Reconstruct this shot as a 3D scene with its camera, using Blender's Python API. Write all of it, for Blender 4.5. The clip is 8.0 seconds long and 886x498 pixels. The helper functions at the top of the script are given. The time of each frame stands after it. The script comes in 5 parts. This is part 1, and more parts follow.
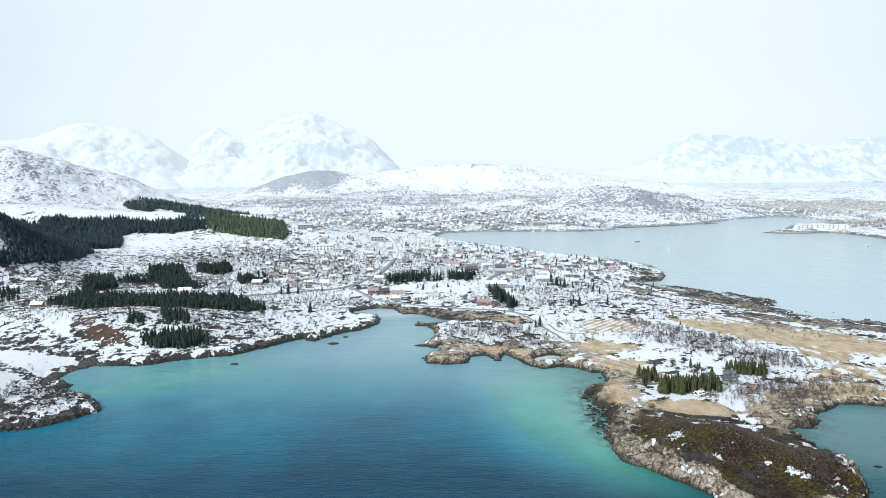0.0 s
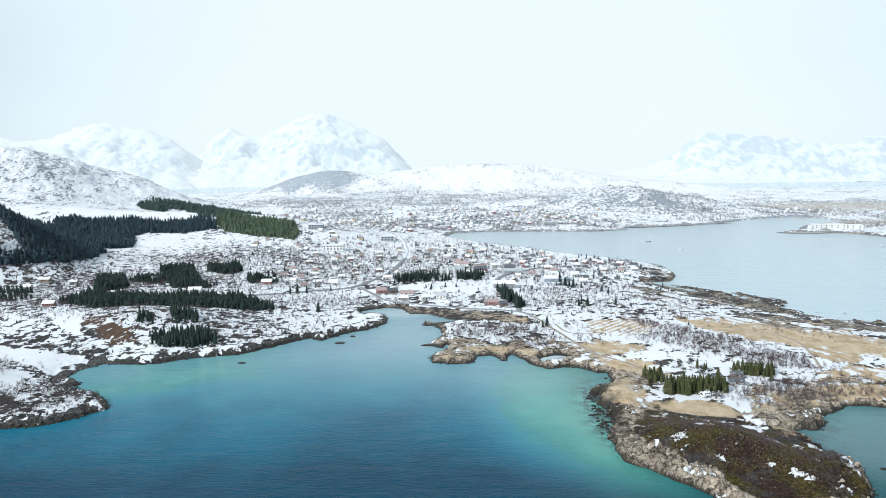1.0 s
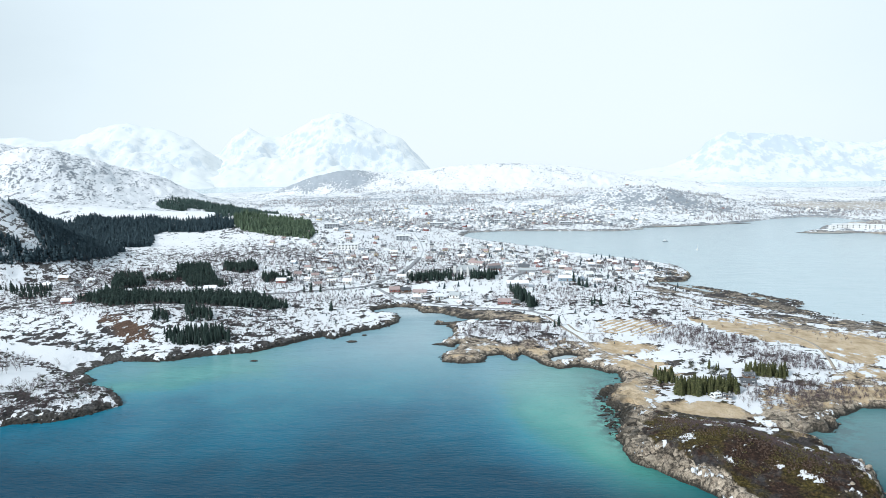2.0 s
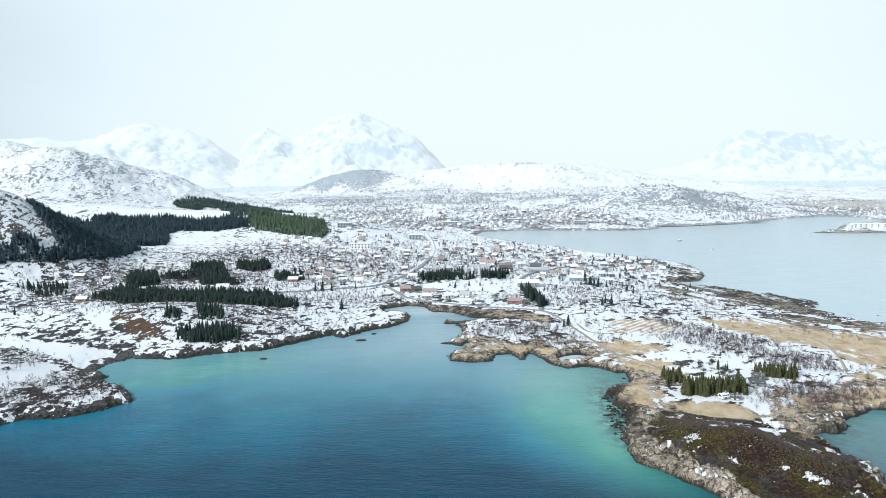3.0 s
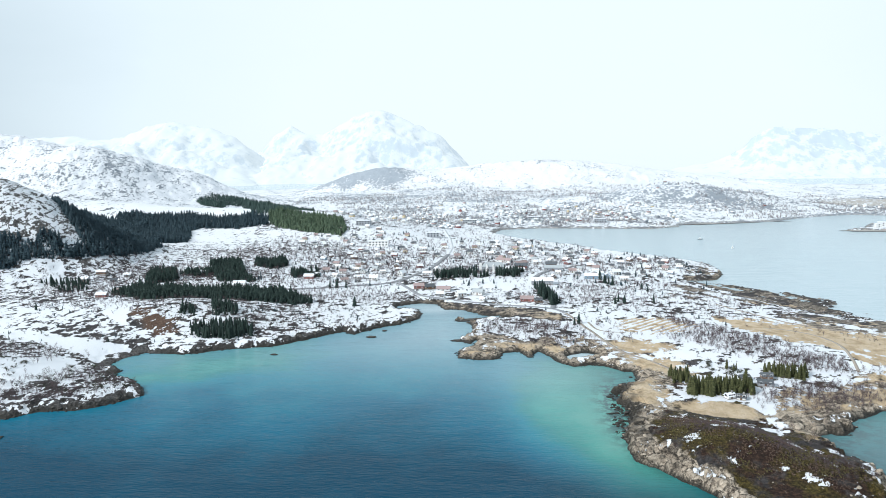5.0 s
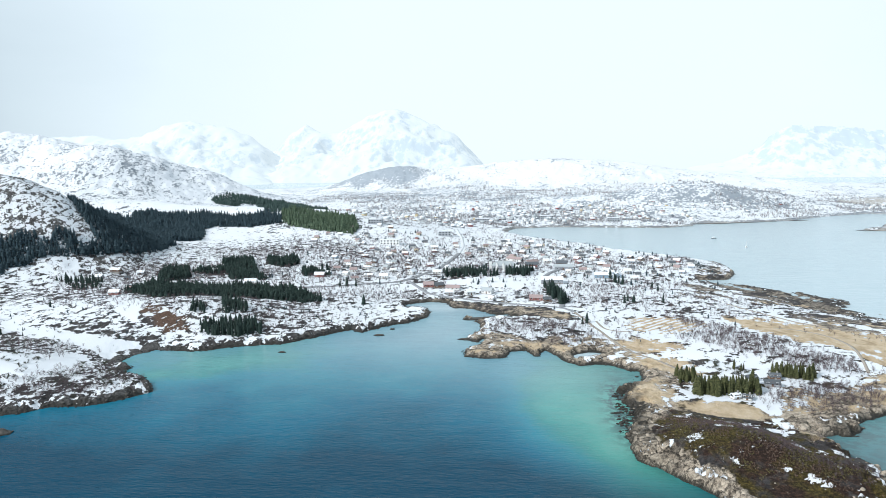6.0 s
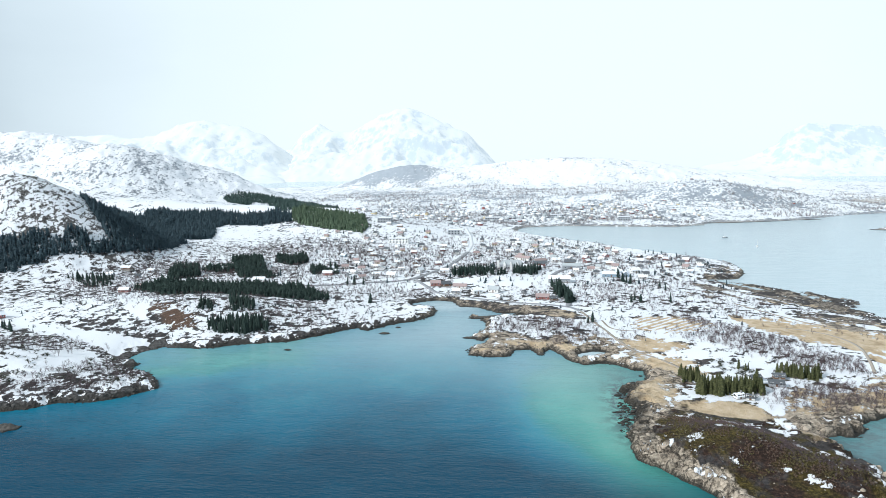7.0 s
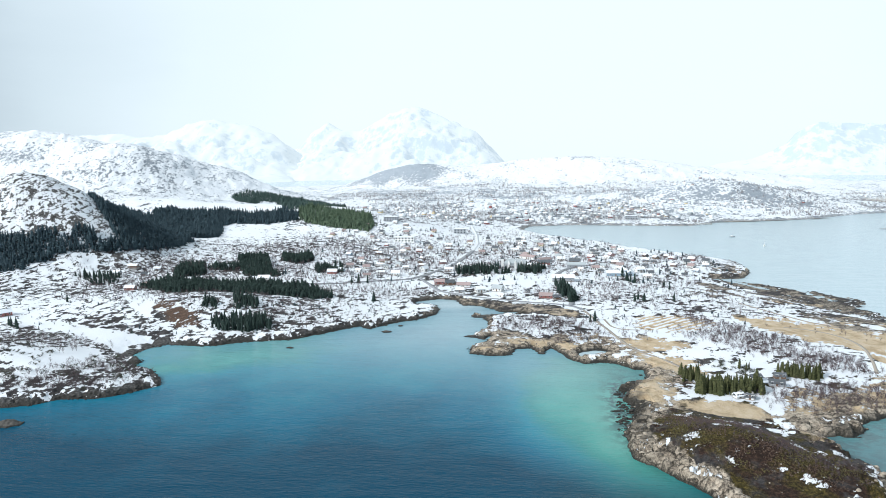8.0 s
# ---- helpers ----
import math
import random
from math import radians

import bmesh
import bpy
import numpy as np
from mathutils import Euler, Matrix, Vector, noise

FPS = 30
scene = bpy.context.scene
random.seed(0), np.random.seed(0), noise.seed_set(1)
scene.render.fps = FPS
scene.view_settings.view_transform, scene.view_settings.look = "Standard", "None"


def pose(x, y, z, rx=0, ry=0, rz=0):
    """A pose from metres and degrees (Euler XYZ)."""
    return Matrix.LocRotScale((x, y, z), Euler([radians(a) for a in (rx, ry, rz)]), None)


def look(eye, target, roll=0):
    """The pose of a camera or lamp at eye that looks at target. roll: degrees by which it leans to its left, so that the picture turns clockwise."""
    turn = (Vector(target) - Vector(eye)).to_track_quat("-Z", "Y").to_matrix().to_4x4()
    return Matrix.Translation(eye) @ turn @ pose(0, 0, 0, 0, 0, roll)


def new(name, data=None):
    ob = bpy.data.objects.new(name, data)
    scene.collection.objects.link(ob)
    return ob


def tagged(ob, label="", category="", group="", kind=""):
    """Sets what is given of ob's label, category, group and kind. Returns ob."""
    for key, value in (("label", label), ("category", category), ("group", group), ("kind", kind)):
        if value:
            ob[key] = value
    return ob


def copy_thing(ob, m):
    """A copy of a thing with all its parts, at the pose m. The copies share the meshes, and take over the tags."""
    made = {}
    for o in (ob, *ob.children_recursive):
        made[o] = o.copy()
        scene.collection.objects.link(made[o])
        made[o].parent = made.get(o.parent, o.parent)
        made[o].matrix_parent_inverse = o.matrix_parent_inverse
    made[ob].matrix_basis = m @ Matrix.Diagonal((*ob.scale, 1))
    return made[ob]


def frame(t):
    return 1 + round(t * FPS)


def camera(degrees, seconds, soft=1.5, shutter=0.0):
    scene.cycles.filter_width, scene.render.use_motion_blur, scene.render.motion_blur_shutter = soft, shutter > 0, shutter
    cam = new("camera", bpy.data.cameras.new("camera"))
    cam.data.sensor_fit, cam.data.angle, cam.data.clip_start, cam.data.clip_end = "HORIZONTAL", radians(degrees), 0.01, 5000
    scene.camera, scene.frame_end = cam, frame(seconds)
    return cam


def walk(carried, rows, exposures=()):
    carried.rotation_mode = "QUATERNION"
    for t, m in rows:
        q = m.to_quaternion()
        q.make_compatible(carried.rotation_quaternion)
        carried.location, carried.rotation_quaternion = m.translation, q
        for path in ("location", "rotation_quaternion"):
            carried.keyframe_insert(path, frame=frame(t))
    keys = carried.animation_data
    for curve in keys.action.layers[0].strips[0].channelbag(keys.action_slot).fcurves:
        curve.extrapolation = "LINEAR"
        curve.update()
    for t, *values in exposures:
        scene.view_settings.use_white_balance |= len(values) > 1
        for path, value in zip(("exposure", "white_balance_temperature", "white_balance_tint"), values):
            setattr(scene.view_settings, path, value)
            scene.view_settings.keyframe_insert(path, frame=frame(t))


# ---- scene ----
cam = camera(65.0, 8.0, soft=0.85)
# seconds; x, y, z of the eye; heading to the left, pitch, lean to the left
ROWS = [
    (0.0, -0.13, 0.02, 119.98, -0.000, -6.955, -0.444),
    (0.5, 1.92, -0.18, 119.92, 0.377, -6.944, -0.488),
    (1.0, 4.08, -0.39, 119.86, 1.066, -6.944, -0.528),
    (1.5, 6.35, -0.62, 119.82, 1.832, -6.953, -0.565),
    (3.0, 13.63, -1.32, 119.76, 3.906, -7.022, -0.659),
    (3.5, 16.17, -1.56, 119.76, 4.456, -7.056, -0.686),
    (4.0, 18.74, -1.78, 119.77, 4.913, -7.094, -0.711),
    (4.5, 21.33, -2.00, 119.79, 5.382, -7.135, -0.734),
    (6.0, 29.15, -2.56, 119.85, 7.225, -7.265, -0.790),
    (6.5, 31.75, -2.71, 119.85, 7.757, -7.309, -0.803),
    (7.0, 34.33, -2.84, 119.84, 8.281, -7.351, -0.812),
    (7.5, 36.89, -2.95, 119.81, 8.693, -7.392, -0.818),
    (8.0, 39.43, -3.03, 119.75, 9.060, -7.431, -0.818),
]
walk(cam, [(t, pose(x, y, z, 0, 0, yaw) @ pose(0, 0, 0, 90 + pitch) @ pose(0, 0, 0, 0, 0, lean))
           for t, x, y, z, yaw, pitch, lean in ROWS], [(0.0, 0.06, 6190, 9), (8.0, 0.13, 6190, 9)])

# ---------------------------------------------------------------- sky and sun
SUN_TURN, SUN_HEIGHT = radians(232), radians(34)   # a veiled sun behind, to the south-west
SUN_WAY = Vector((math.sin(SUN_TURN) * math.cos(SUN_HEIGHT), math.cos(SUN_TURN) * math.cos(SUN_HEIGHT), math.sin(SUN_HEIGHT)))


def sky():
    w = bpy.data.worlds.new("sky")
    w.use_nodes = True
    nt = w.node_tree
    nt.nodes.clear()
    out = nt.nodes.new("ShaderNodeOutputWorld")
    blue = nt.nodes.new("ShaderNodeTexSky")
    blue.sky_type, blue.sun_disc = "NISHITA", False
    blue.sun_elevation, blue.sun_rotation = SUN_HEIGHT, SUN_TURN
    bg1 = nt.nodes.new("ShaderNodeBackground")
    bg1.inputs["Strength"].default_value = 0.05
    nt.links.new(blue.outputs[0], bg1.inputs["Color"])
    # veil of cloud, brightest to the north, its fall-off fitted to the view's dark corners
    co = nt.nodes.new("ShaderNodeTexCoord")
    dot = nt.nodes.new("ShaderNodeVectorMath")
    dot.operation = "DOT_PRODUCT"
    dot.inputs[1].default_value = Vector((math.sin(radians(2)), math.cos(radians(2)), 0.10)).normalized()
    nt.links.new(co.outputs["Generated"], dot.inputs[0])
    stretch = nt.nodes.new("ShaderNodeMapping")
    stretch.inputs["Scale"].default_value = (1, 1, 3.2)
    nt.links.new(co.outputs["Generated"], stretch.inputs["Vector"])
    wisps = nt.nodes.new("ShaderNodeTexNoise")
    wisps.inputs["Scale"].default_value, wisps.inputs["Detail"].default_value, wisps.inputs["Roughness"].default_value = 2.6, 6, 0.5
    nt.links.new(stretch.outputs[0], wisps.inputs["Vector"])
    add = nt.nodes.new("ShaderNodeMath")
    add.operation = "MULTIPLY_ADD"
    add.inputs[1].default_value, add.inputs[2].default_value = 0.10, -0.05
    nt.links.new(wisps.outputs[0], add.inputs[0])
    total = nt.nodes.new("ShaderNodeMath")
    nt.links.new(dot.outputs["Value"], total.inputs[0])
    nt.links.new(add.outputs[0], total.inputs[1])
    ramp = nt.nodes.new("ShaderNodeValToRGB")
    stops = [(0.0, (0.55, 0.65, 0.72)), (0.66, (0.42, 0.50, 0.56)), (0.76, (0.68, 0.78, 0.83)), (0.86, (0.84, 0.94, 0.98)), (0.96, (0.91, 0.99, 1.0))]
    for k, (at, colour) in enumerate(stops):
        e = ramp.color_ramp.elements[k] if k < 2 else ramp.color_ramp.elements.new(at)
        e.position, e.color = at, (*colour, 1)
    nt.links.new(total.outputs[0], ramp.inputs[0])
    bg2 = nt.nodes.new("ShaderNodeBackground")
    bg2.inputs["Strength"].default_value = 0.99
    nt.links.new(ramp.outputs[0], bg2.inputs["Color"])
    both = nt.nodes.new("ShaderNodeMixShader")
    both.inputs[0].default_value = 0.93
    nt.links.new(bg1.outputs[0], both.inputs[1])
    nt.links.new(bg2.outputs[0], both.inputs[2])
    nt.links.new(both.outputs[0], out.inputs["Surface"])
    scene.world = w


sky()
sun = new("sun", bpy.data.lights.new("sun", "SUN"))
sun.data.energy, sun.data.angle, sun.data.color = 3.4, radians(8), (1.0, 0.98, 0.95)
sun.matrix_world = look(SUN_WAY * 800, (0, 0, 0))


# ---------------------------------------------------------------- materials
def material(name):
    m = bpy.data.materials.new(name)
    m.use_nodes = True
    nt = m.node_tree
    return m, nt, nt.nodes["Principled BSDF"]


def node(nt, kind, **inputs):
    n = nt.nodes.new("ShaderNode" + kind)
    for key, value in inputs.items():
        n.inputs[key.replace("_", " ")].default_value = value
    return n


def noise_at(nt, vector, size, detail=4, rough=0.55, stretch=(1, 1, 1)):
    """Noise with bumps of about so many metres."""
    mp = node(nt, "Mapping", Scale=stretch)
    nt.links.new(vector, mp.inputs["Vector"])
    n = node(nt, "TexNoise", Scale=1.0 / size, Detail=detail, Roughness=rough)
    nt.links.new(mp.outputs[0], n.inputs["Vector"])
    return n.outputs[0]


def ramp_of(nt, value, stops):
    r = nt.nodes.new("ShaderNodeValToRGB")
    for k, (at, colour) in enumerate(stops):
        e = r.color_ramp.elements[k] if k < 2 else r.color_ramp.elements.new(at)
        e.position, e.color = at, (*colour, 1) if len(colour) == 3 else colour
    nt.links.new(value, r.inputs[0])
    return r.outputs[0]


def math_of(nt, op, a, b, c=None):
    n = nt.nodes.new("ShaderNodeMath")
    n.operation = op
    for k, v in enumerate((a, b, c)):
        if v is None:
            continue
        if isinstance(v, (int, float)):
            n.inputs[k].default_value = v
        else:
            nt.links.new(v, n.inputs[k])
    return n.outputs[0]


def mix_of(nt, factor, a, b):
    n = nt.nodes.new("ShaderNodeMix")
    n.data_type = "RGBA"
    for sock, v in ((n.inputs[0], factor), (n.inputs[6], a), (n.inputs[7], b)):
        if isinstance(v, (int, float)):
            sock.default_value = v
        elif isinstance(v, tuple):
            sock.default_value = (*v, 1)
        else:
            nt.links.new(v, sock)
    return n.outputs[2]


def attribute(nt, name):
    n = nt.nodes.new("ShaderNodeAttribute")
    n.attribute_name = name
    return n.outputs["Fac"]


def relief(nt, bsdf, height, strength, distance):
    b = node(nt, "Bump", Strength=strength, Distance=distance)
    nt.links.new(height, b.inputs["Height"])
    nt.links.new(b.outputs[0], bsdf.inputs["Normal"])


def ground_material():
    m, nt, bsdf = material("snowy_ground")
    pos = nt.nodes.new("ShaderNodeNewGeometry").outputs["Position"]
    fine, mid, wide = noise_at(nt, pos, 1.1, 5, 0.72), noise_at(nt, pos, 7, 4, 0.6, (1.1, 0.75, 1)), noise_at(nt, pos, 40, 4)
    # bare ground: tan winter grass, dark heath, grey rock
    grass = ramp_of(nt, mid, [(0.25, (0.38, 0.27, 0.155)), (0.5, (0.63, 0.49, 0.325)), (0.75, (0.73, 0.61, 0.455))])
    heath = ramp_of(nt, math_of(nt, "MULTIPLY_ADD", fine, 0.55, math_of(nt, "MULTIPLY", mid, 0.5)), [(0.36, (0.018, 0.018, 0.019)), (0.48, (0.050, 0.046, 0.046)), (0.58, (0.090, 0.080, 0.076)), (0.72, (0.18, 0.155, 0.138))])
    moss = ramp_of(nt, fine, [(0.34, (0.010, 0.008, 0.003)), (0.5, (0.055, 0.042, 0.010)), (0.7, (0.19, 0.14, 0.040))])
    rust = ramp_of(nt, fine, [(0.34, (0.008, 0.005, 0.004)), (0.5, (0.032, 0.017, 0.011)), (0.7, (0.11, 0.062, 0.042))])
    heath = mix_of(nt, math_of(nt, "MULTIPLY", attribute(nt, "moss"), ramp_of(nt, noise_at(nt, pos, 19, 4, 0.65), [(0.47, (0, 0, 0)), (0.55, (1, 1, 1))])), heath, rust)
    heath = mix_of(nt, math_of(nt, "MULTIPLY", attribute(nt, "moss"), ramp_of(nt, noise_at(nt, pos, 14, 4, 0.6), [(0.46, (0, 0, 0)), (0.58, (1, 1, 1))])), heath, moss)
    fern = ramp_of(nt, fine, [(0.32, (0.03, 0.018, 0.012)), (0.5, (0.15, 0.082, 0.048)), (0.7, (0.28, 0.17, 0.105))])
    wobble = nt.nodes.new("ShaderNodeVectorMath")
    wobble.operation = "MULTIPLY_ADD"
    warp = node(nt, "TexNoise", Scale=0.22, Detail=6.0, Roughness=0.65)
    nt.links.new(pos, warp.inputs["Vector"])
    nt.links.new(warp.outputs["Color"], wobble.inputs[0])
    wobble.inputs[1].default_value = (9.0, 7.0, 1.0)
    nt.links.new(pos, wobble.inputs[2])
    blocks = node(nt, "TexVoronoi", Scale=0.42, Randomness=1.0)
    nt.links.new(wobble.outputs[0], blocks.inputs["Vector"])
    tone = nt.nodes.new("ShaderNodeSeparateColor")
    nt.links.new(blocks.outputs["Color"], tone.inputs[0])
    stone = math_of(nt, "MULTIPLY_ADD", tone.outputs[0], 0.30, math_of(nt, "MULTIPLY_ADD", fine, 0.7, 0.0))
    rock = ramp_of(nt, stone, [(0.30, (0.045, 0.037, 0.029)), (0.40, (0.25, 0.205, 0.158)), (0.49, (0.50, 0.415, 0.32)), (0.72, (0.70, 0.60, 0.48))])
    slate = ramp_of(nt, fine, [(0.30, (0.026, 0.027, 0.028)), (0.45, (0.085, 0.083, 0.082)), (0.70, (0.26, 0.25, 0.24))])
    rock = mix_of(nt, attribute(nt, "slate"), rock, slate)
    # joints that split the rock into slabs
    cells = node(nt, "TexVoronoi", Scale=0.42, Randomness=1.0)
    cells.feature = "DISTANCE_TO_EDGE"
    nt.links.new(wobble.outputs[0], cells.inputs["Vector"])
    joint = ramp_of(nt, cells.outputs["Distance"], [(0.02, (0.16, 0.15, 0.14)), (0.13, (1, 1, 1))])
    slab = nt.nodes.new("ShaderNodeMix")
    slab.data_type, slab.blend_type = "RGBA", "MULTIPLY"
    slab.inputs[0].default_value = 0.45
    nt.links.new(rock, slab.inputs[6])
    nt.links.new(joint, slab.inputs[7])
    rock = slab.outputs[2]
    clefts = node(nt, "TexVoronoi", Scale=0.13, Randomness=1.0)
    clefts.feature = "DISTANCE_TO_EDGE"
    nt.links.new(wobble.outputs[0], clefts.inputs["Vector"])
    rock = mix_of(nt, ramp_of(nt, clefts.outputs["Distance"], [(0.01, (0.8, 0.8, 0.8)), (0.06, (0, 0, 0))]), rock, (0.022, 0.018, 0.014))
    soil = mix_of(nt, ramp_of(nt, math_of(nt, "ADD", attribute(nt, "grass"), math_of(nt, "MULTIPLY_ADD", mid, 1.5, -0.75)), [(0.38, (0, 0, 0)), (0.58, (1, 1, 1))]), heath, grass)
    bare = mix_of(nt, ramp_of(nt, math_of(nt, "ADD", attribute(nt, "rock"), math_of(nt, "MULTIPLY_ADD", mid, 1.3, -0.65)), [(0.30, (0, 0, 0)), (0.60, (1, 1, 1))]), soil, rock)
    bare = mix_of(nt, attribute(nt, "fern"), bare, fern)
    bare = mix_of(nt, attribute(nt, "wet"), bare, mix_of(nt, fine, (0.008, 0.009, 0.008), (0.062, 0.056, 0.045)))
    # bare ground pales with distance: haze painted into the base colour
    bare = mix_of(nt, attribute(nt, "far_haze"), bare, mix_of(nt, mid, (0.33, 0.385, 0.44), (0.52, 0.56, 0.60)))
    snow_colour = mix_of(nt, wide, (0.745, 0.765, 0.79), (0.82, 0.832, 0.845))
    level = math_of(nt, "ADD", attribute(nt, "snow"), math_of(nt, "MULTIPLY_ADD", fine, 0.3, -0.15))
    level = math_of(nt, "ADD", level, math_of(nt, "MULTIPLY_ADD", mid, 1.5, -0.75))
    # heather ribs and tufts that poke through thin snow
    ribs = math_of(nt, "ABSOLUTE", math_of(nt, "SUBTRACT", noise_at(nt, pos, 15, 5, 0.6, (1.1, 0.8, 1)), 0.5), 0)
    ribs = ramp_of(nt, ribs, [(0.012, (1, 1, 1)), (0.034, (0, 0, 0))])
    tufts = ramp_of(nt, noise_at(nt, pos, 5, 3, 0.6, (1.15, 0.7, 1)), [(0.55, (0, 0, 0)), (0.60, (1, 1, 1))])
    crags = ramp_of(nt, noise_at(nt, pos, 7, 4, 0.6), [(0.53, (0, 0, 0)), (0.57, (1, 1, 1))])
    broken = math_of(nt, "ADD", math_of(nt, "MULTIPLY", ribs, 0.34), math_of(nt, "MULTIPLY_ADD", tufts, 0.40, math_of(nt, "MULTIPLY", crags, 0.22)))
    level = math_of(nt, "SUBTRACT", level, math_of(nt, "MULTIPLY", attribute(nt, "scruff"), broken))
    cover = ramp_of(nt, level, [(0.475, (0, 0, 0)), (0.52, (1, 1, 1))])
    nt.links.new(mix_of(nt, cover, bare, snow_colour), bsdf.inputs["Base Color"])
    nt.links.new(mix_of(nt, attribute(nt, "wet"), (0.85, 0.85, 0.85), (0.45, 0.45, 0.45)), bsdf.inputs["Roughness"])
    bsdf.inputs["Specular IOR Level"].default_value = 0.25
    rugged = math_of(nt, "ADD", math_of(nt, "MULTIPLY_ADD", cells.outputs["Distance"], 1.2, fine), math_of(nt, "MULTIPLY", mid, 1.6))
    relief(nt, bsdf, math_of(nt, "MULTIPLY", rugged, math_of(nt, "MULTIPLY_ADD", cover, -0.72, 1.0)), 0.9, 1.0)
    return m


def water_material():
    m, nt, bsdf = material("sea_water")
    pos = nt.nodes.new("ShaderNodeNewGeometry").outputs["Position"]
    patch = noise_at(nt, pos, 28, 5, 0.6)
    shoal = math_of(nt, "ADD", attribute(nt, "shoal"), math_of(nt, "MULTIPLY_ADD", patch, 0.22, -0.11))
    tint = ramp_of(nt, shoal, [(0.0, (0.0008, 0.048, 0.090)), (0.3, (0.002, 0.115, 0.190)), (0.55, (0.012, 0.195, 0.262)), (0.68, (0.028, 0.225, 0.222)), (0.8, (0.065, 0.31, 0.275)), (1.0, (0.21, 0.43, 0.37))])
    tint = mix_of(nt, attribute(nt, "algae"), tint, mix_of(nt, ramp_of(nt, shoal, [(0.1, (0, 0, 0)), (0.85, (1, 1, 1))]), (0.003, 0.042, 0.050), (0.060, 0.265, 0.212)))
    tint = mix_of(nt, math_of(nt, "MULTIPLY", attribute(nt, "weed"), ramp_of(nt, noise_at(nt, pos, 7, 6, 0.7), [(0.44, (0, 0, 0)), (0.56, (1, 1, 1))])), tint, (0.004, 0.032, 0.036))
    # pale shallows, and the sky's reflection painted into the base colour
    silt_sheen = attribute(nt, "silt_sheen")
    nt.links.new(mix_of(nt, silt_sheen, tint, mix_of(nt, patch, (0.42, 0.53, 0.57), (0.50, 0.60, 0.635))), bsdf.inputs["Base Color"])
    bsdf.inputs["Roughness"].default_value = 0.10
    bsdf.inputs["IOR"].default_value = 1.33
    bsdf.inputs["Specular IOR Level"].default_value = 0.11
    ripple = noise_at(nt, pos, 1.9, 3, 0.6, (0.45, 1.5, 1))
    swell = noise_at(nt, pos, 9, 3, 0.5, (0.35, 1.3, 1))
    relief(nt, bsdf, math_of(nt, "ADD", ripple, math_of(nt, "MULTIPLY", swell, 1.5)), 0.6, 0.5)
    return m


def plain(name, colour, rough=0.8, vary=0.35, size=0.7, metal=0.0, coords="Object"):
    """A surface of one colour with stains and grain."""
    m, nt, bsdf = material(name)
    co = nt.nodes.new("ShaderNodeTexCoord").outputs[coords]
    a, b = noise_at(nt, co, size, 5, 0.6), noise_at(nt, co, size * 7, 3)
    info = nt.nodes.new("ShaderNodeObjectInfo").outputs["Random"]
    shade = math_of(nt, "ADD", math_of(nt, "MULTIPLY", a, 0.5), math_of(nt, "ADD", math_of(nt, "MULTIPLY", b, 0.3), math_of(nt, "MULTIPLY", info, 0.2)))
    low, high = tuple(c * (1 - vary) for c in colour), tuple(min(c * (1 + vary), 0.95) for c in colour)
    nt.links.new(ramp_of(nt, shade, [(0.25, low), (0.75, high)]), bsdf.inputs["Base Color"])
    bsdf.inputs["Roughness"].default_value, bsdf.inputs["Metallic"].default_value = rough, metal
    relief(nt, bsdf, a, 0.4, 0.05)
    return m


def needle_material(name, dark, light):
    m, nt, bsdf = material(name)
    geo = nt.nodes.new("ShaderNodeNewGeometry")
    grain = noise_at(nt, geo.outputs["Position"], 0.8, 3)
    tone = math_of(nt, "ADD", math_of(nt, "MULTIPLY", geo.outputs["Random Per Island"], 0.6), math_of(nt, "MULTIPLY", grain, 0.5))
    nt.links.new(ramp_of(nt, tone, [(0.2, dark), (0.85, light)]), bsdf.inputs["Base Color"])
    bsdf.inputs["Roughness"].default_value = 0.8
    bsdf.inputs["Specular IOR Level"].default_value = 0.2
    return m


def mountain_material():
    m, nt, bsdf = material("far_snow_mountain")
    pos = nt.nodes.new("ShaderNodeNewGeometry").outputs["Position"]
    rock = math_of(nt, "ADD", attribute(nt, "bare"), math_of(nt, "MULTIPLY_ADD", noise_at(nt, pos, 55, 8, 0.74, (1, 1, 0.5)), 2.0, -1.0))
    mask = ramp_of(nt, rock, [(0.46, (0, 0, 0)), (0.66, (1, 1, 1))])
    # snow and rock kept close in tone, with haze in their colours
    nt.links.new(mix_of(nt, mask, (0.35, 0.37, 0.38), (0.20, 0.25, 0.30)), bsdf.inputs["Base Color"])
    bsdf.inputs["Roughness"].default_value = 0.9
    bsdf.inputs["Specular IOR Level"].default_value = 0.1
    # haze before the far range, painted on as a glow of its surface
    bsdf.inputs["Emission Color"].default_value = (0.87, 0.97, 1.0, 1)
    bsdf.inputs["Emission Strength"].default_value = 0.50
    return m


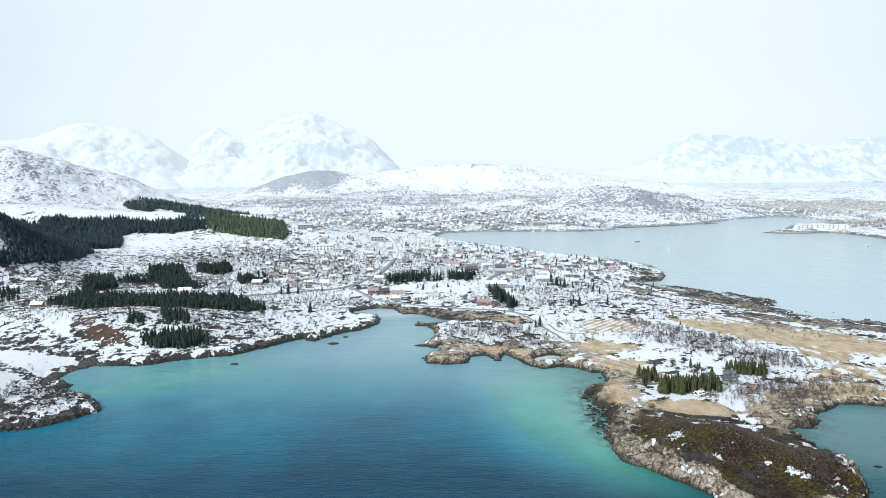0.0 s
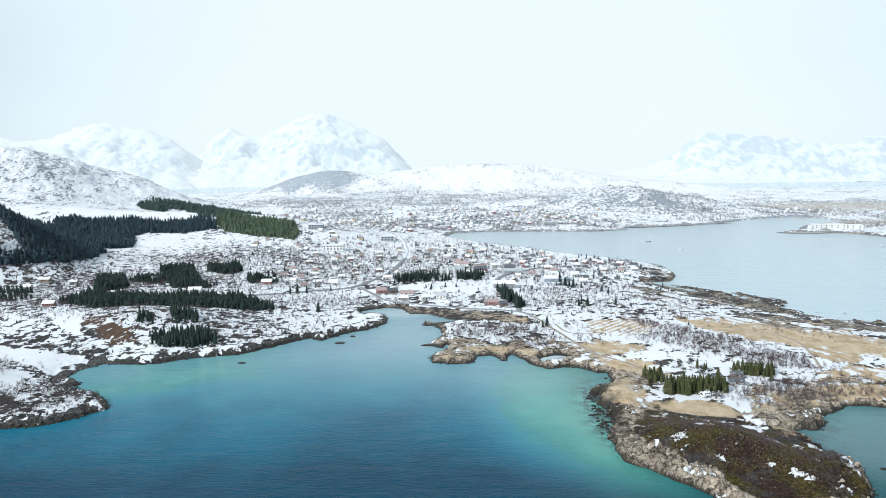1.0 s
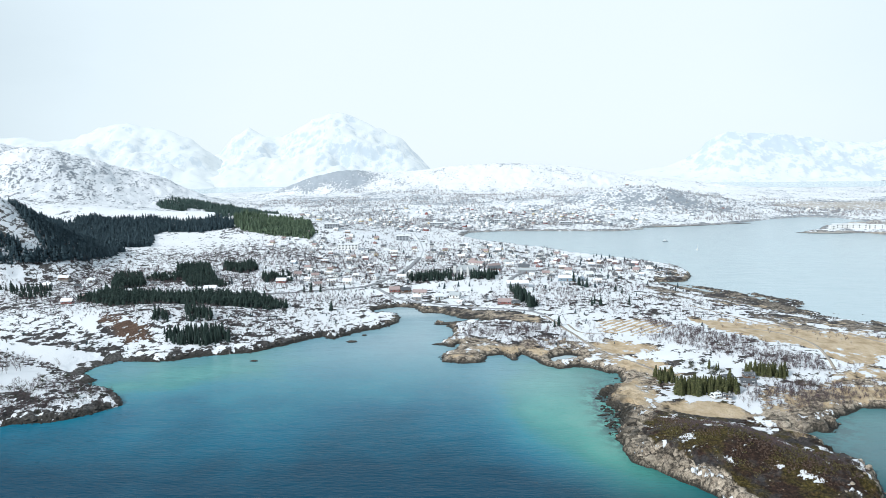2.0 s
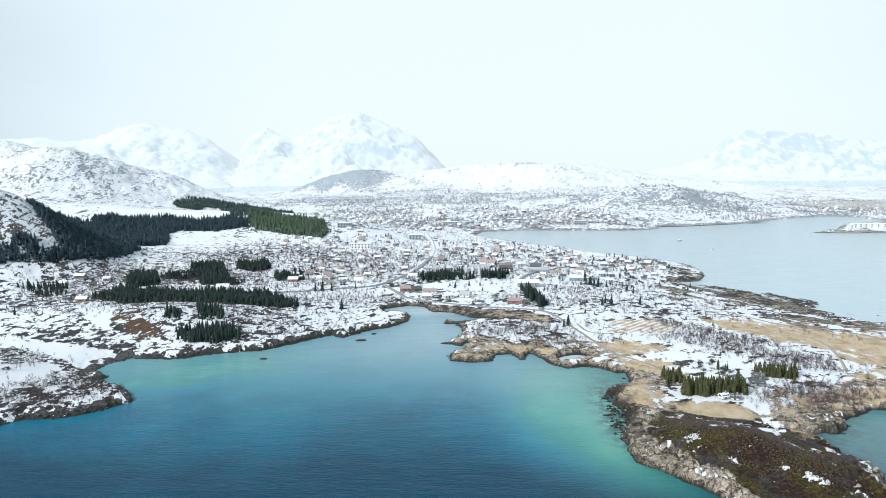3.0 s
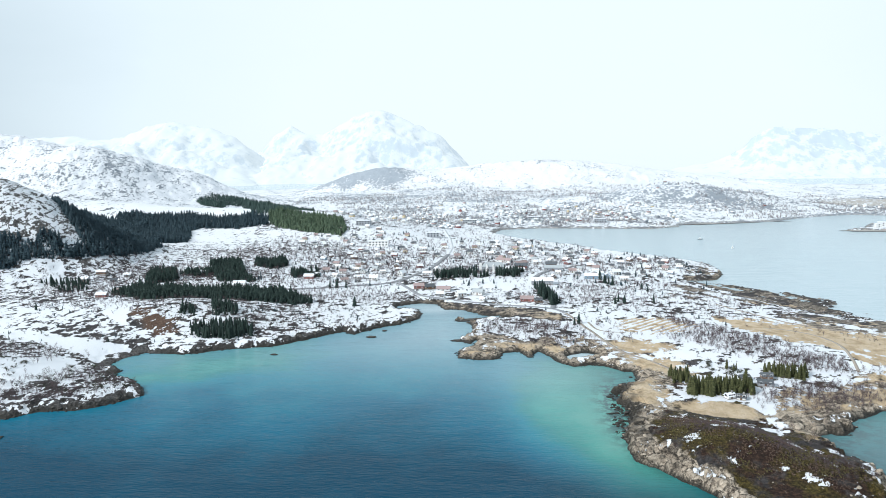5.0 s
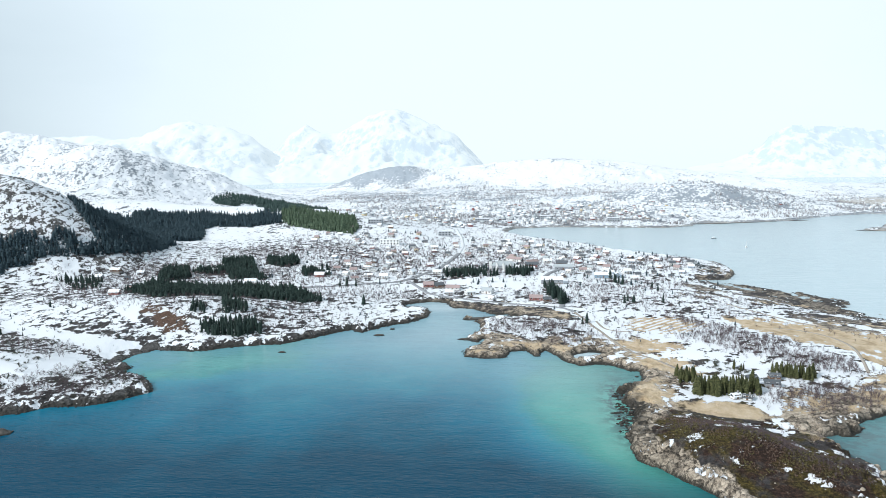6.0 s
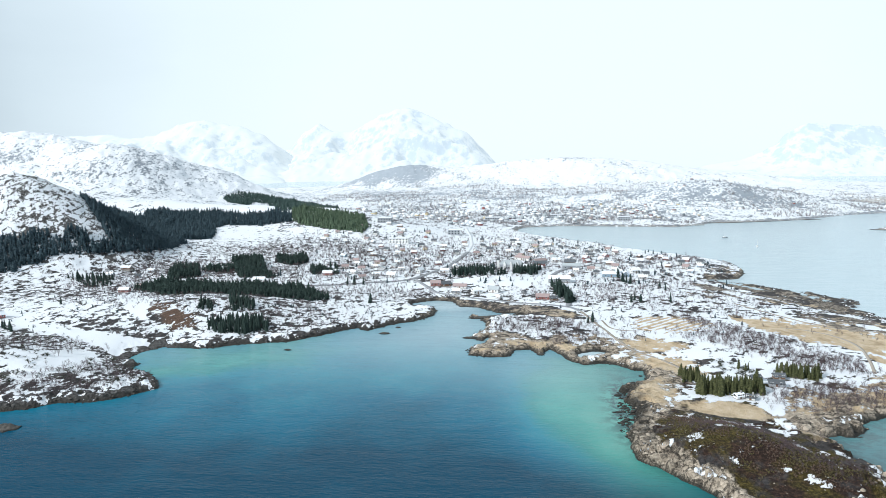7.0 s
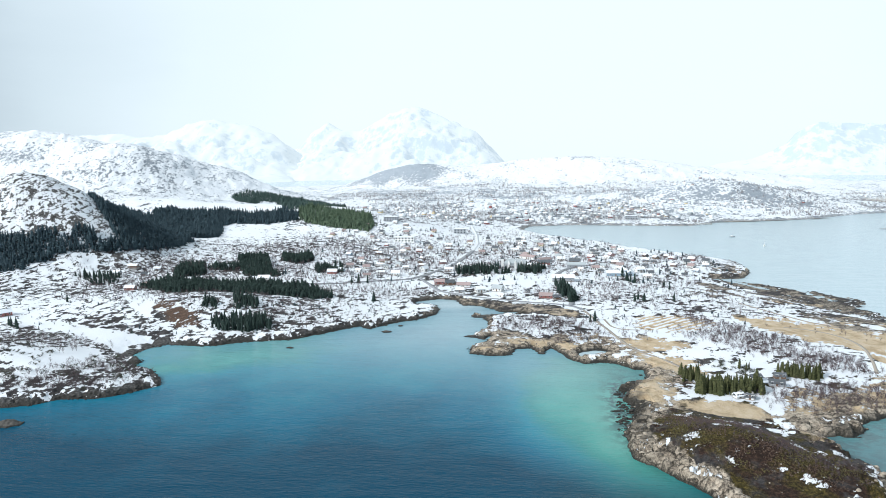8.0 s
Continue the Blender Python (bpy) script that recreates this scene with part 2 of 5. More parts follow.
def rock_material(name, dark, light, size=1.2):
    m, nt, bsdf = material(name)
    pos = nt.nodes.new("ShaderNodeNewGeometry")
    grain = noise_at(nt, pos.outputs["Position"], size, 5, 0.65)
    tone = math_of(nt, "ADD", math_of(nt, "MULTIPLY", grain, 0.75), math_of(nt, "MULTIPLY", pos.outputs["Random Per Island"], 0.35))
    low = node(nt, "SeparateXYZ")
    nt.links.new(pos.outputs["Position"], low.inputs[0])
    weed = ramp_of(nt, math_of(nt, "ADD", low.outputs["Z"], math_of(nt, "MULTIPLY_ADD", grain, 0.8, -0.4)), [(0.30, (1, 1, 1)), (0.75, (0, 0, 0))])
    stone = ramp_of(nt, tone, [(0.25, dark), (0.8, light)])
    nt.links.new(mix_of(nt, weed, stone, (0.014, 0.013, 0.009)), bsdf.inputs["Base Color"])
    bsdf.inputs["Roughness"].default_value = 0.75
    relief(nt, bsdf, grain, 0.6, 0.3)
    return m


PALE_ROCK = rock_material("pale_coast_rock", (0.09, 0.075, 0.058), (0.46, 0.385, 0.30))
DARK_ROCK = rock_material("dark_coast_rock", (0.015, 0.015, 0.014), (0.115, 0.103, 0.088))


SNOWY, WATER, MOUNTAIN = ground_material(), water_material(), mountain_material()
# distance haze painted in: needles lifted towards blue-grey
SPRUCE_HAZED = needle_material("hazed_needles", (0.034, 0.060, 0.077), (0.056, 0.088, 0.100))
# olive needles, with the sunlit look of the near groves in their colour
SPRUCE_LIT = needle_material("lit_olive_needles", (0.028, 0.038, 0.016), (0.115, 0.118, 0.050))
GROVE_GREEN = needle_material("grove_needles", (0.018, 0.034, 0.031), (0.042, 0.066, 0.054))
# ridge and plantation needles are paler, their colour carrying the haze
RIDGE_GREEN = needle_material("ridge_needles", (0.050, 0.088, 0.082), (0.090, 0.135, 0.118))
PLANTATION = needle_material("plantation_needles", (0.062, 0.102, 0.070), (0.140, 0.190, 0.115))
BARK = plain("bark", (0.09, 0.07, 0.055), 0.9)
TWIGS = needle_material("bare_twigs", (0.060, 0.046, 0.050), (0.17, 0.130, 0.132))
ASPHALT = plain("asphalt", (0.30, 0.31, 0.32), 0.8, 0.3, 2.5, coords="Generated")
ROOF_SNOW = plain("roof_snow", (0.84, 0.86, 0.88), 0.8, 0.06)

# ---------------------------------------------------------------- lie of the land
# plan of the coast, metres east and north of the first eye
BAY_WEST = [(-231, 290), (-219, 295), (-209, 306), (-192, 308), (-184, 314), (-176, 324), (-170, 332), (-177, 345), (-192, 357),
            (-206, 363), (-211, 366), (-204, 371), (-220, 385), (-220, 391), (-218, 403), (-212, 412), (-194, 409), (-179, 411),
            (-168, 421), (-154, 426), (-133, 433), (-123, 445), (-111, 458), (-105, 467), (-98, 474), (-89, 466), (-73, 488),
            (-62, 496), (-50, 515), (-49, 537), (-57, 548), (-73, 547), (-74, 565), (-54, 575), (-41, 571), (-33, 551), (-18, 550),
            (1, 530), (15, 531), (4, 519), (-10, 506), (-20, 515), (-20, 525)]
BAY_MID = [(-7, 496), (-7, 469), (-16, 450), (-5, 445), (-2, 454), (-3, 436), (-13, 427), (-11, 412), (3, 407), (14, 410), (17, 424),
           (26, 428), (32, 415), (35, 416), (39, 429), (50, 405), (58, 397), (64, 400), (71, 401), (78, 398), (84, 389), (89, 388)]
BAY_EAST = [(90, 370), (79, 358), (76, 345), (78, 320), (71, 306), (71, 296), (71, 284), (72, 269), (81, 261), (85, 254), (90, 249),
            (95, 240), (97, 233), (103, 221), (120, 217), (150, 233), (155, 241), (162, 260), (161, 265), (158, 272), (154, 282),
            (152, 294), (149, 300), (155, 300), (166, 303), (172, 311), (174, 318), (180, 323), (190, 328), (196, 333), (206, 333),
            (217, 329), (420, 330), (450, 470)]
LAGOON = [(325, 501), (321, 512), (303, 518), (288, 531), (272, 552), (264, 575), (271, 624), (265, 635), (251, 627), (222, 649),
          (200, 681), (185, 692), (220, 701), (237, 732), (242, 772), (236, 807), (206, 848), (188, 875), (159, 898), (134, 929),
          (109, 975), (56, 1034), (14, 1083), (-13, 1145), (1, 1210), (67, 1235), (261, 1220), (302, 1248), (339, 1314), (391, 1309),
          (502, 1349), (610, 1449), (705, 1502), (767, 1480), (781, 1376), (701, 1331), (636, 1276), (600, 1213), (549, 1176),
          (595, 1182), (658, 1158), (677, 1110), (684, 1067)]
REST = [(1100, 950), (6500, 900), (6500, 6500), (-6500, 6500), (-6500, 100), (-420, 210)]
COAST = np.array(BAY_WEST + BAY_MID + BAY_EAST + LAGOON + REST, float)
# lakes and ponds: x, y, half length, half width, turn in degrees
LAKES = [(64, 419, 9.5, 5.5, 35), (15, 521, 6, 4, 20), (-1225, 3620, 350, 620, 14), (1850, 3600, 1250, 520, -8)]
# hills: x, y, height, half length, half width, turn in degrees
WEST_HILLS = [(-575, 738, 90, 112, 125, 20), (-560, 700, 14, 60, 60, 0), (-470, 700, 24, 60, 60, 0), (-1010, 1560, 112, 270, 240, -15), (-900, 1480, 36, 120, 110, 0),
              (-1270, 1600, 60, 200, 200, 0), (-760, 1640, 44, 160, 120, -30), (-1600, 1650, 165, 420, 330, 0)]
NORTH_HILLS = [(-700, 1180, 36, 300, 160, -12), (-330, 1120, 22, 190, 90, -8), (-210, 1010, 10, 100, 60, -20), (-475, 2380, 60, 215, 110, -6),
               (-60, 2480, 60, 380, 190, 0), (480, 2520, 66, 520, 240, 0), (385, 1650, 40, 125, 110, 0), (560, 1690, 26, 150, 100, -10)]
LOW_RISES = [(205, 1650, 10, 110, 90, 0), (-290, 500, 5, 70, 60, 0), (-215, 490, 6, 50, 40, 0), (-290, 350, 6, 40, 30, 0), (-3, 690, 5, 80, 50, 0),
             (105, 276, 8, 24, 22, 0), (128, 258, 5, 24, 15, -30), (160, 430, 3, 60, 40, 0), (190, 760, 3, 40, 50, 0)]
HILLS = WEST_HILLS + NORTH_HILLS + LOW_RISES


def lattice(x, y, seed):
    """Smooth noise in -1..1 with one bump to the metre."""
    xi, yi = np.floor(x), np.floor(y)
    fx, fy = x - xi, y - yi
    fx, fy = fx * fx * (3 - 2 * fx), fy * fy * (3 - 2 * fy)

    def corner(a, b):
        h = (a.astype(np.int64) * 374761393 + b.astype(np.int64) * 668265263 + seed * 974634777) & 0xFFFFFFFF
        h = ((h ^ (h >> 13)) * 1274126177) & 0xFFFFFFFF
        return ((h ^ (h >> 16)) & 0xFFFF) / 32767.5 - 1
    low = corner(xi, yi) * (1 - fx) + corner(xi + 1, yi) * fx
    high = corner(xi, yi + 1) * (1 - fx) + corner(xi + 1, yi + 1) * fx
    return low * (1 - fy) + high * fy


def fbm(x, y, size, seed, octaves=4, gain=0.5):
    total, amp, norm = 0.0, 1.0, 0.0
    for k in range(octaves):
        total = total + amp * lattice(x / size + 17.3 * k, y / size - 9.1 * k, seed + k)
        norm, amp, size = norm + amp, amp * gain, size * 0.5
    return total / norm


def smooth(a, b, v):
    k = np.clip((v - a) / (b - a), 0, 1)
    return k * k * (3 - 2 * k)


def bump(x, y, cx, cy, rx, ry, turn):
    a = math.radians(turn)
    u, v = (x - cx) * math.cos(a) + (y - cy) * math.sin(a), -(x - cx) * math.sin(a) + (y - cy) * math.cos(a)
    return np.sqrt((u / rx) ** 2 + (v / ry) ** 2)


def inside_distance(x, y, ring):
    """Metres from the outline of a ring, positive inside it."""
    best, odd = np.full(x.shape, 1e12), np.zeros(x.shape, bool)
    for (ax, ay), (bx, by) in zip(ring, np.roll(ring, -1, 0)):
        dx, dy = bx - ax, by - ay
        t = np.clip(((x - ax) * dx + (y - ay) * dy) / (dx * dx + dy * dy), 0, 1)
        best = np.minimum(best, (x - ax - t * dx) ** 2 + (y - ay - t * dy) ** 2)
        if dy:
            odd ^= ((ay > y) != (by > y)) & (x < ax + (y - ay) / dy * dx)
    return np.where(odd, 1, -1) * np.sqrt(best)


def tide_flats(x, y):
    """The low rocky foreshore on the lagoon, bared by the tide."""
    return np.exp(-(bump(x, y, 262, 590, 125, 52, -58) ** 4))


def kelp_reef(x, y):
    """The weedy broken shore of the headland, towards the bay and in the cove behind it."""
    return np.maximum(np.exp(-bump(x, y, 78, 326, 16, 62, 4) ** 4), 0.7 * np.exp(-bump(x, y, 168, 300, 14, 40, -20) ** 4))


def shore(x, y):
    """Metres inland (at sea: minus), with the coves and skerries of a rocky coast."""
    d = inside_distance(x, y, COAST)
    near = np.exp(-(d / 14.0) ** 2)
    far = np.clip(y / 500.0, 0.5, 4)
    d = d + near * (2.2 * fbm(x, y, 9, 3, 3) + 0.9 * fbm(x, y, 2.5, 5, 2)) * np.minimum(far, 1.5)
    d = d + 7.5 * kelp_reef(x, y) * (fbm(x, y, 8, 15, 4, 0.62) + 0.12) * smooth(-15, -5, d) * smooth(8, 2, d)
    flats = tide_flats(x, y) * smooth(75, 30, d) * smooth(-56, -24, d)
    along, across = (x - 260) * 0.53 - (y - 590) * 0.85, (x - 260) * 0.85 + (y - 590) * 0.53
    streak = 14 * fbm(along / 3.4 + 9, across, 10, 11, 4, 0.62) + 2.6 * fbm(x, y, 4, 13, 2)
    d = d * (1 - 0.82 * flats) + flats * (streak + 0.07 * d + 1.6)
    for k, (cx, cy, rx, ry, turn) in enumerate(LAKES):
        e = bump(x, y, cx, cy, rx, ry, turn)
        d = np.minimum(d, (e - 1 + 0.22 * fbm(x, y, rx * 0.6, 40 + k, 3)) * min(rx, ry))
    return d


def zone_of(x, y):
    """How bold the rock of the shore is: boldest round the eastern headland."""
    return 0.55 + 0.45 * np.exp(-bump(x, y, 105, 270, 75, 85, 0) ** 4)


def land(x, y):
    """Height of the ground and metres inland, at the places x, y."""
    x, y = np.asarray(x, float), np.asarray(y, float)
    s = shore(x, y)
    inland = np.maximum(s, 0)
    h = 1.3 * (1 - np.exp(-inland / 2.5)) + 3.2 * (1 - np.exp(-inland / 35.0))
    west = smooth(-60, -260, x) * smooth(1000, 500, y)
    h = h + west * 5.0 * (1 - np.exp(-inland / 60.0))
    rise = smooth(1250, 1900, y) * smooth(3300, 2500, y) * smooth(-900, -200, x) * smooth(700, 200, x)
    h = h + 26 * rise * smooth(0, 150, s) + 8 * smooth(700, 1000, y) * smooth(-20, -260, x) * smooth(2200, 1500, y)
    for cx, cy, height, rx, ry, turn in HILLS:
        h = h + height * np.exp(-bump(x, y, cx, cy, rx, ry, turn) ** 2) * smooth(0, 12, s)
    crag = np.exp(-bump(x, y, -560, 720, 190, 190, 0) ** 2)
    far = smooth(900, 2000, y)
    rough = smooth(0, 25, s) * (0.55 + 2.2 * crag + 3.0 * far + 3.0 * np.exp(-bump(x, y, -1000, 1540, 380, 330, 0) ** 2))
    h = h + rough * (1.3 * fbm(x, y, 46, 21, 3) + 0.8 * fbm(x, y, 13, 22, 3)) + crag * 3 * fbm(x, y, 22, 23, 3) * smooth(0, 30, s)
    h = h + smooth(-1, 4, s) * np.exp(-(inland / 16) ** 2) * (0.9 * np.abs(fbm(x, y, 5, 31, 3)) + 0.7 * fbm(x * 0.6 + y * 0.4, y, 8, 33, 2))
    h = h + far * smooth(20, 200, s) * 6 * fbm(x, y, 260, 25, 3)
    ledge = zone_of(x, y)
    crack = np.abs(fbm(x * 0.8 + y * 0.3, y, 7, 37, 4, 0.6))
    h = h + ledge * smooth(-0.5, 2.5, s) * np.exp(-(inland / 13) ** 2) * (2.6 * smooth(0.02, 0.25, crack) - 0.5 + 1.1 * (1 - np.exp(-inland / 3)))
    h = h * (1 - 0.78 * np.exp(-bump(x, y, -214, 399, 20, 32, -22) ** 2))
    h = h * (1 - 0.6 * tide_flats(x, y) * smooth(25, 8, s))
    sea = np.minimum(0.35 * s, -0.02) - 9 * smooth(-15, -140, s)
    h = np.where(s > 0, np.maximum(h * smooth(0, 1.2, s), 0.02), np.maximum(sea, -14))
    return h, s

# ---------------------------------------------------------------- ground and water
def sheet(columns, rows):
    """A ground sheet whose squares widen northwards: the x and y of its corners, and its squares."""
    c, y = np.meshgrid(columns, rows)
    x = c * np.maximum(y, 200.0)
    x = np.clip(x, -5200 - 20 * np.abs(c), 5200 + 20 * np.abs(c))
    n, k = len(columns), len(rows)
    i = (np.arange(k - 1)[:, None] * n + np.arange(n - 1)[None, :]).ravel()
    quads = np.stack([i, i + 1, i + n + 1, i + n], 1).astype(np.int32)
    return x.ravel(), y.ravel(), quads


def mesh_of(name, places, quads, mat, fields=()):
    me = bpy.data.meshes.new(name)
    me.vertices.add(len(places))
    me.vertices.foreach_set("co", np.ascontiguousarray(places, np.float32).ravel())
    side = quads.shape[1]
    me.loops.add(quads.size)
    me.loops.foreach_set("vertex_index", quads.ravel())
    me.polygons.add(len(quads))
    me.polygons.foreach_set("loop_start", np.arange(0, quads.size, side, dtype=np.int32))
    me.update(calc_edges=True)
    for key, values in fields:
        me.attributes.new(key, "FLOAT", "POINT").data.foreach_set("value", np.asarray(values, np.float32))
    me.materials.append(mat)
    return me


def zone(x, y, cx, cy, rx, ry, turn=0, power=4):
    return np.exp(-bump(x, y, cx, cy, rx, ry, turn) ** power)


# tan meadows and rows of old snow: x, y, half length, half width, turn
MEADOWS = [(118, 322, 17, 12, -10), (245, 448, 90, 24, -42), (265, 420, 40, 18, -35), (105, 392, 24, 12, -45), (100, 430, 22, 12, -20), 
           (10, 412, 26, 7, 0), (40, 425, 30, 10, -15), (215, 345, 50, 10, 0), (262, 372, 40, 14, 0), (85, 350, 14, 26, 0),
           (700, 1330, 320, 60, 10), (640, 1150, 60, 16, 0), (1050, 1800, 420, 200, 0)]


# clean snowfields, bared reefs and rough slopes: rings of the plan
SNOWFIELDS = [[(-340, 436), (-319, 430), (-291, 425), (-266, 416), (-232, 417), (-215, 412), (-221, 397), (-231, 384), (-256, 400), (-300, 404)],
              [(-303, 501), (-302, 530), (-266, 492), (-248, 456), (-256, 450), (-278, 475)], [(-275, 352), (-253, 372), (-239, 381), (-222, 340), (-245, 325)],
              [(-438, 637), (-428, 644), (-402, 605), (-410, 594)], [(85, 473), (99, 466), (89, 451), (71, 451), (65, 480), (78, 481)],
              [(-60, 650), (30, 655), (35, 640), (20, 622), (-55, 632)], [(-700, 1200), (-560, 1260), (-420, 1230), (-440, 1120), (-600, 1110)],
              [(106, 345), (120, 341), (136, 337), (135, 333), (118, 337), (105, 341)], [(138, 344), (149, 343), (144, 324), (140, 308), (135, 308), (136, 322)], [(-170, 600), (-120, 622), (-70, 640), (-78, 612), (-110, 594), (-150, 586)]]
EAST_MEADOW = [(163, 516), (196, 493), (218, 473), (246, 456), (262, 437), (240, 392), (222, 396), (210, 430), (194, 437), (183, 460)]
EAST_HEATH = [(144, 340), (163, 354), (179, 352), (206, 374), (232, 392), (240, 360), (207, 344), (170, 304), (149, 288), (142, 301), (139, 317)]
TIDE_SHORE = [(-78, 552), (-62, 574), (-40, 577), (-10, 558), (30, 544), (62, 526), (58, 502), (20, 522), (-10, 542), (-33, 546)]
ROUGH_SHORE = [(18, 540), (62, 528), (68, 486), (74, 442), (45, 446), (22, 496)]
SPIT = [(200, 770), (225, 752), (240, 728), (222, 694), (190, 692), (200, 725)]
BEACH = [(-224, 376), (-231, 396), (-219, 420), (-203, 412), (-209, 384)]
BRACKEN = [(-264, 482), (-244, 478), (-217, 458), (-203, 444), (-215, 436), (-231, 444)]
REEF = [(150, 590), (165, 653), (219, 676), (236, 645), (264, 642), (272, 610), (268, 565), (282, 542), (312, 520), (335, 470), (267, 466), (228, 474), (212, 494), (206, 543), (184, 572)]
SLOPES = [[(-340, 480), (-311, 502), (-255, 480), (-250, 440), (-284, 425), (-330, 440)], [(-310, 408), (-275, 402), (-251, 373), (-262, 350), (-310, 370)],
          [(-190, 470), (-167, 536), (-127, 507), (-105, 470), (-158, 445)], [(-440, 640), (-398, 705), (-340, 690), (-330, 600), (-401, 610)],
          [(-440, 834), (-360, 929), (-200, 903), (-180, 800), (-379, 770)], [(-245, 385), (-200, 375), (-180, 335), (-235, 305), (-262, 320)]]


def within(x, y, ring, soft):
    """1 inside a ring of the plan, 0 outside, with an edge that wavers by soft metres."""
    ring, mask = np.array(ring, float), np.zeros_like(x)
    (x0, y0), (x1, y1) = ring.min(0) - 2 * soft, ring.max(0) + 2 * soft
    near = (x > x0) & (x < x1) & (y > y0) & (y < y1)
    px, py = x[near], y[near]
    mask[near] = smooth(-soft * 0.6, soft * 0.6, inside_distance(px, py, ring) + soft * 1.3 * fbm(px, py, soft * 3, 71, 3))
    return mask


def cover(x, y, h, s):
    """Snow, grass, rock, wetness and roughness of the snow cover, 0 to 1."""
    east, near_isle = smooth(-30, 60, x) * smooth(660, 480, y), zone(x, y, 118, 262, 62, 46, -35)
    patch = fbm(x, y, 60, 51, 3)
    snow = 0.75 + 0.34 * patch + 0.10 * fbm(x, y, 14, 52, 3)
    snow = snow + 0.07 * east - 0.40 * near_isle + 0.13 * smooth(540, 620, y) * smooth(1150, 950, y)
    meadow = np.zeros_like(x)
    for m in MEADOWS:
        meadow = np.maximum(meadow, zone(x, y, *m))
    snow = snow - 0.5 * zone(x, y, 8, 413, 26, 8, 0) - 0.22 * zone(x, y, 245, 448, 88, 22, -42) - 0.38 * zone(x, y, 120, 320, 24, 11, -12)
    snow = snow - 0.33 * meadow * (0.75 + 1.1 * patch)
    snow = snow + 0.25 * zone(x, y, -330, 440, 45, 26, 20) + 0.2 * zone(x, y, 128, 338, 22, 5, 0) + 0.16 * zone(x, y, -500, 1200, 330, 130, -10)
    snow = snow - 0.06 * zone(x, y, -575, 738, 150, 130, 20, 2) - 0.50 * zone(x, y, -470, 2340, 170, 90, -6) - 0.30 * zone(x, y, 430, 1610, 220, 110, 0, 2) - 0.12 * zone(x, y, -450, 2000, 450, 260, 0, 2) - 0.09 * zone(x, y, 1000, 1800, 420, 230, 0, 4) + 0.10 * zone(x, y, -150, 490, 60, 50) - 0.16 * zone(x, y, -230, 1750, 330, 130, 0, 2) - 0.14 * zone(x, y, 60, 1380, 420, 160, 0, 2)
    snow = snow + 0.14 * zone(x, y, 350, 2450, 700, 330) + 0.45 * (zone(x, y, 142, 272, 26, 3, -34, 2) + zone(x, y, 130, 246, 20, 4, -25, 2) + 0.8 * zone(x, y, 132, 296, 22, 5, -20, 2)) * smooth(0.0, 0.2, fbm(x, y, 3.2, 57, 4, 0.6)) - 0.30 * zone(x, y, -234, 458, 32, 12, -36) - 0.13 * zone(x, y, -280, 690, 260, 60, 5, 2)
    snow = snow + 0.07 * zone(x, y, -215, 338, 52, 30, 30) + 0.6 * zone(x, y, 107, 281, 4, 4)
    shore_line = smooth(5.0, 0.8, s + 7 * fbm(x, y, 7, 53, 4)) * smooth(1300, 900, y) + smooth(16, 3, s) * smooth(900, 1300, y) * 0.5
    flats = tide_flats(x, y)
    outcrop = smooth(0.16, 0.30, fbm(x, y * 0.7, 16, 59, 5, 0.7)) * smooth(850, 1150, y)
    snow = snow + 0.12 * smooth(850, 1150, y) - (0.34 - 0.12 * smooth(1300, 1800, y)) * outcrop
    skirt = smooth(32, 9, s + 9 * fbm(x, y, 16, 60, 3)) * smooth(-25, -5, x) * smooth(500, 440, y) * smooth(195, 150, x) * (1 - near_isle)
    along, across = (x - 260) * 0.53 - (y - 590) * 0.85, (x - 260) * 0.85 + (y - 590) * 0.53
    ribs = flats * smooth(-0.04, 0.12, fbm(along / 3.4 + 9, across, 10, 11, 4, 0.62))
    reef = within(x, y, REEF, 9)
    bared = reef * smooth(-0.04, 0.12, fbm(along / 2.6 + 4, across, 12, 81, 4, 0.6))
    snow = snow - 0.15 * ribs - 0.44 * bared
    snow = snow - 0.25 * skirt - 0.6 * zone(x, y, -211, 402, 15, 6, 55)
    plot = zone(x, y, 122, 486, 27, 25, 0)
    snow = snow - 0.26 * plot + 0.36 * plot * np.sin((0.735 * x - 0.677 * y) * 1.25)
    meadow = np.maximum(meadow, plot)
    snow = snow - (0.75 - 0.22 * smooth(-60, -120, x)) * shore_line - 0.10 * flats * smooth(30, 5, s)
    tilt = np.abs(fbm(x * 0.8, y * 1.2, 8.5, 54, 4, 0.7))
    clean, slope = np.zeros_like(x), np.zeros_like(x)
    for ring in SNOWFIELDS:
        clean = np.maximum(clean, within(x, y, ring, min(4, 0.16 * float(np.ptp(np.array(ring)[:, 0])))))
    for ring in SLOPES:
        slope = np.maximum(slope, within(x, y, ring, 10))
    crag = zone(x, y, -560, 715, 150, 130, 20, 2)
    snow = snow - 0.30 * smooth(0.10, 0.42, tilt) * (0.45 + 0.6 * smooth(1500, 500, y)) * (1 - clean) + 0.22 * clean
    scruff = (0.46 + 0.40 * slope + 0.75 * crag - 0.24 * east + 0.2 * zone(x, y, -1000, 1540, 420, 330, 0, 4) + 0.25 * smooth(-0.1, 0.3, patch) * smooth(1000, 700, y)) * (1 - 0.95 * clean)
    field = within(x, y, EAST_MEADOW, 5)
    snow, meadow = snow - 0.34 * crag * patch - 0.42 * field * (0.8 + 0.5 * patch), np.maximum(meadow, field)
    snow = snow + 0.14 * crag + 0.06 * zone(x, y, -1000, 1540, 420, 330, 0, 4)
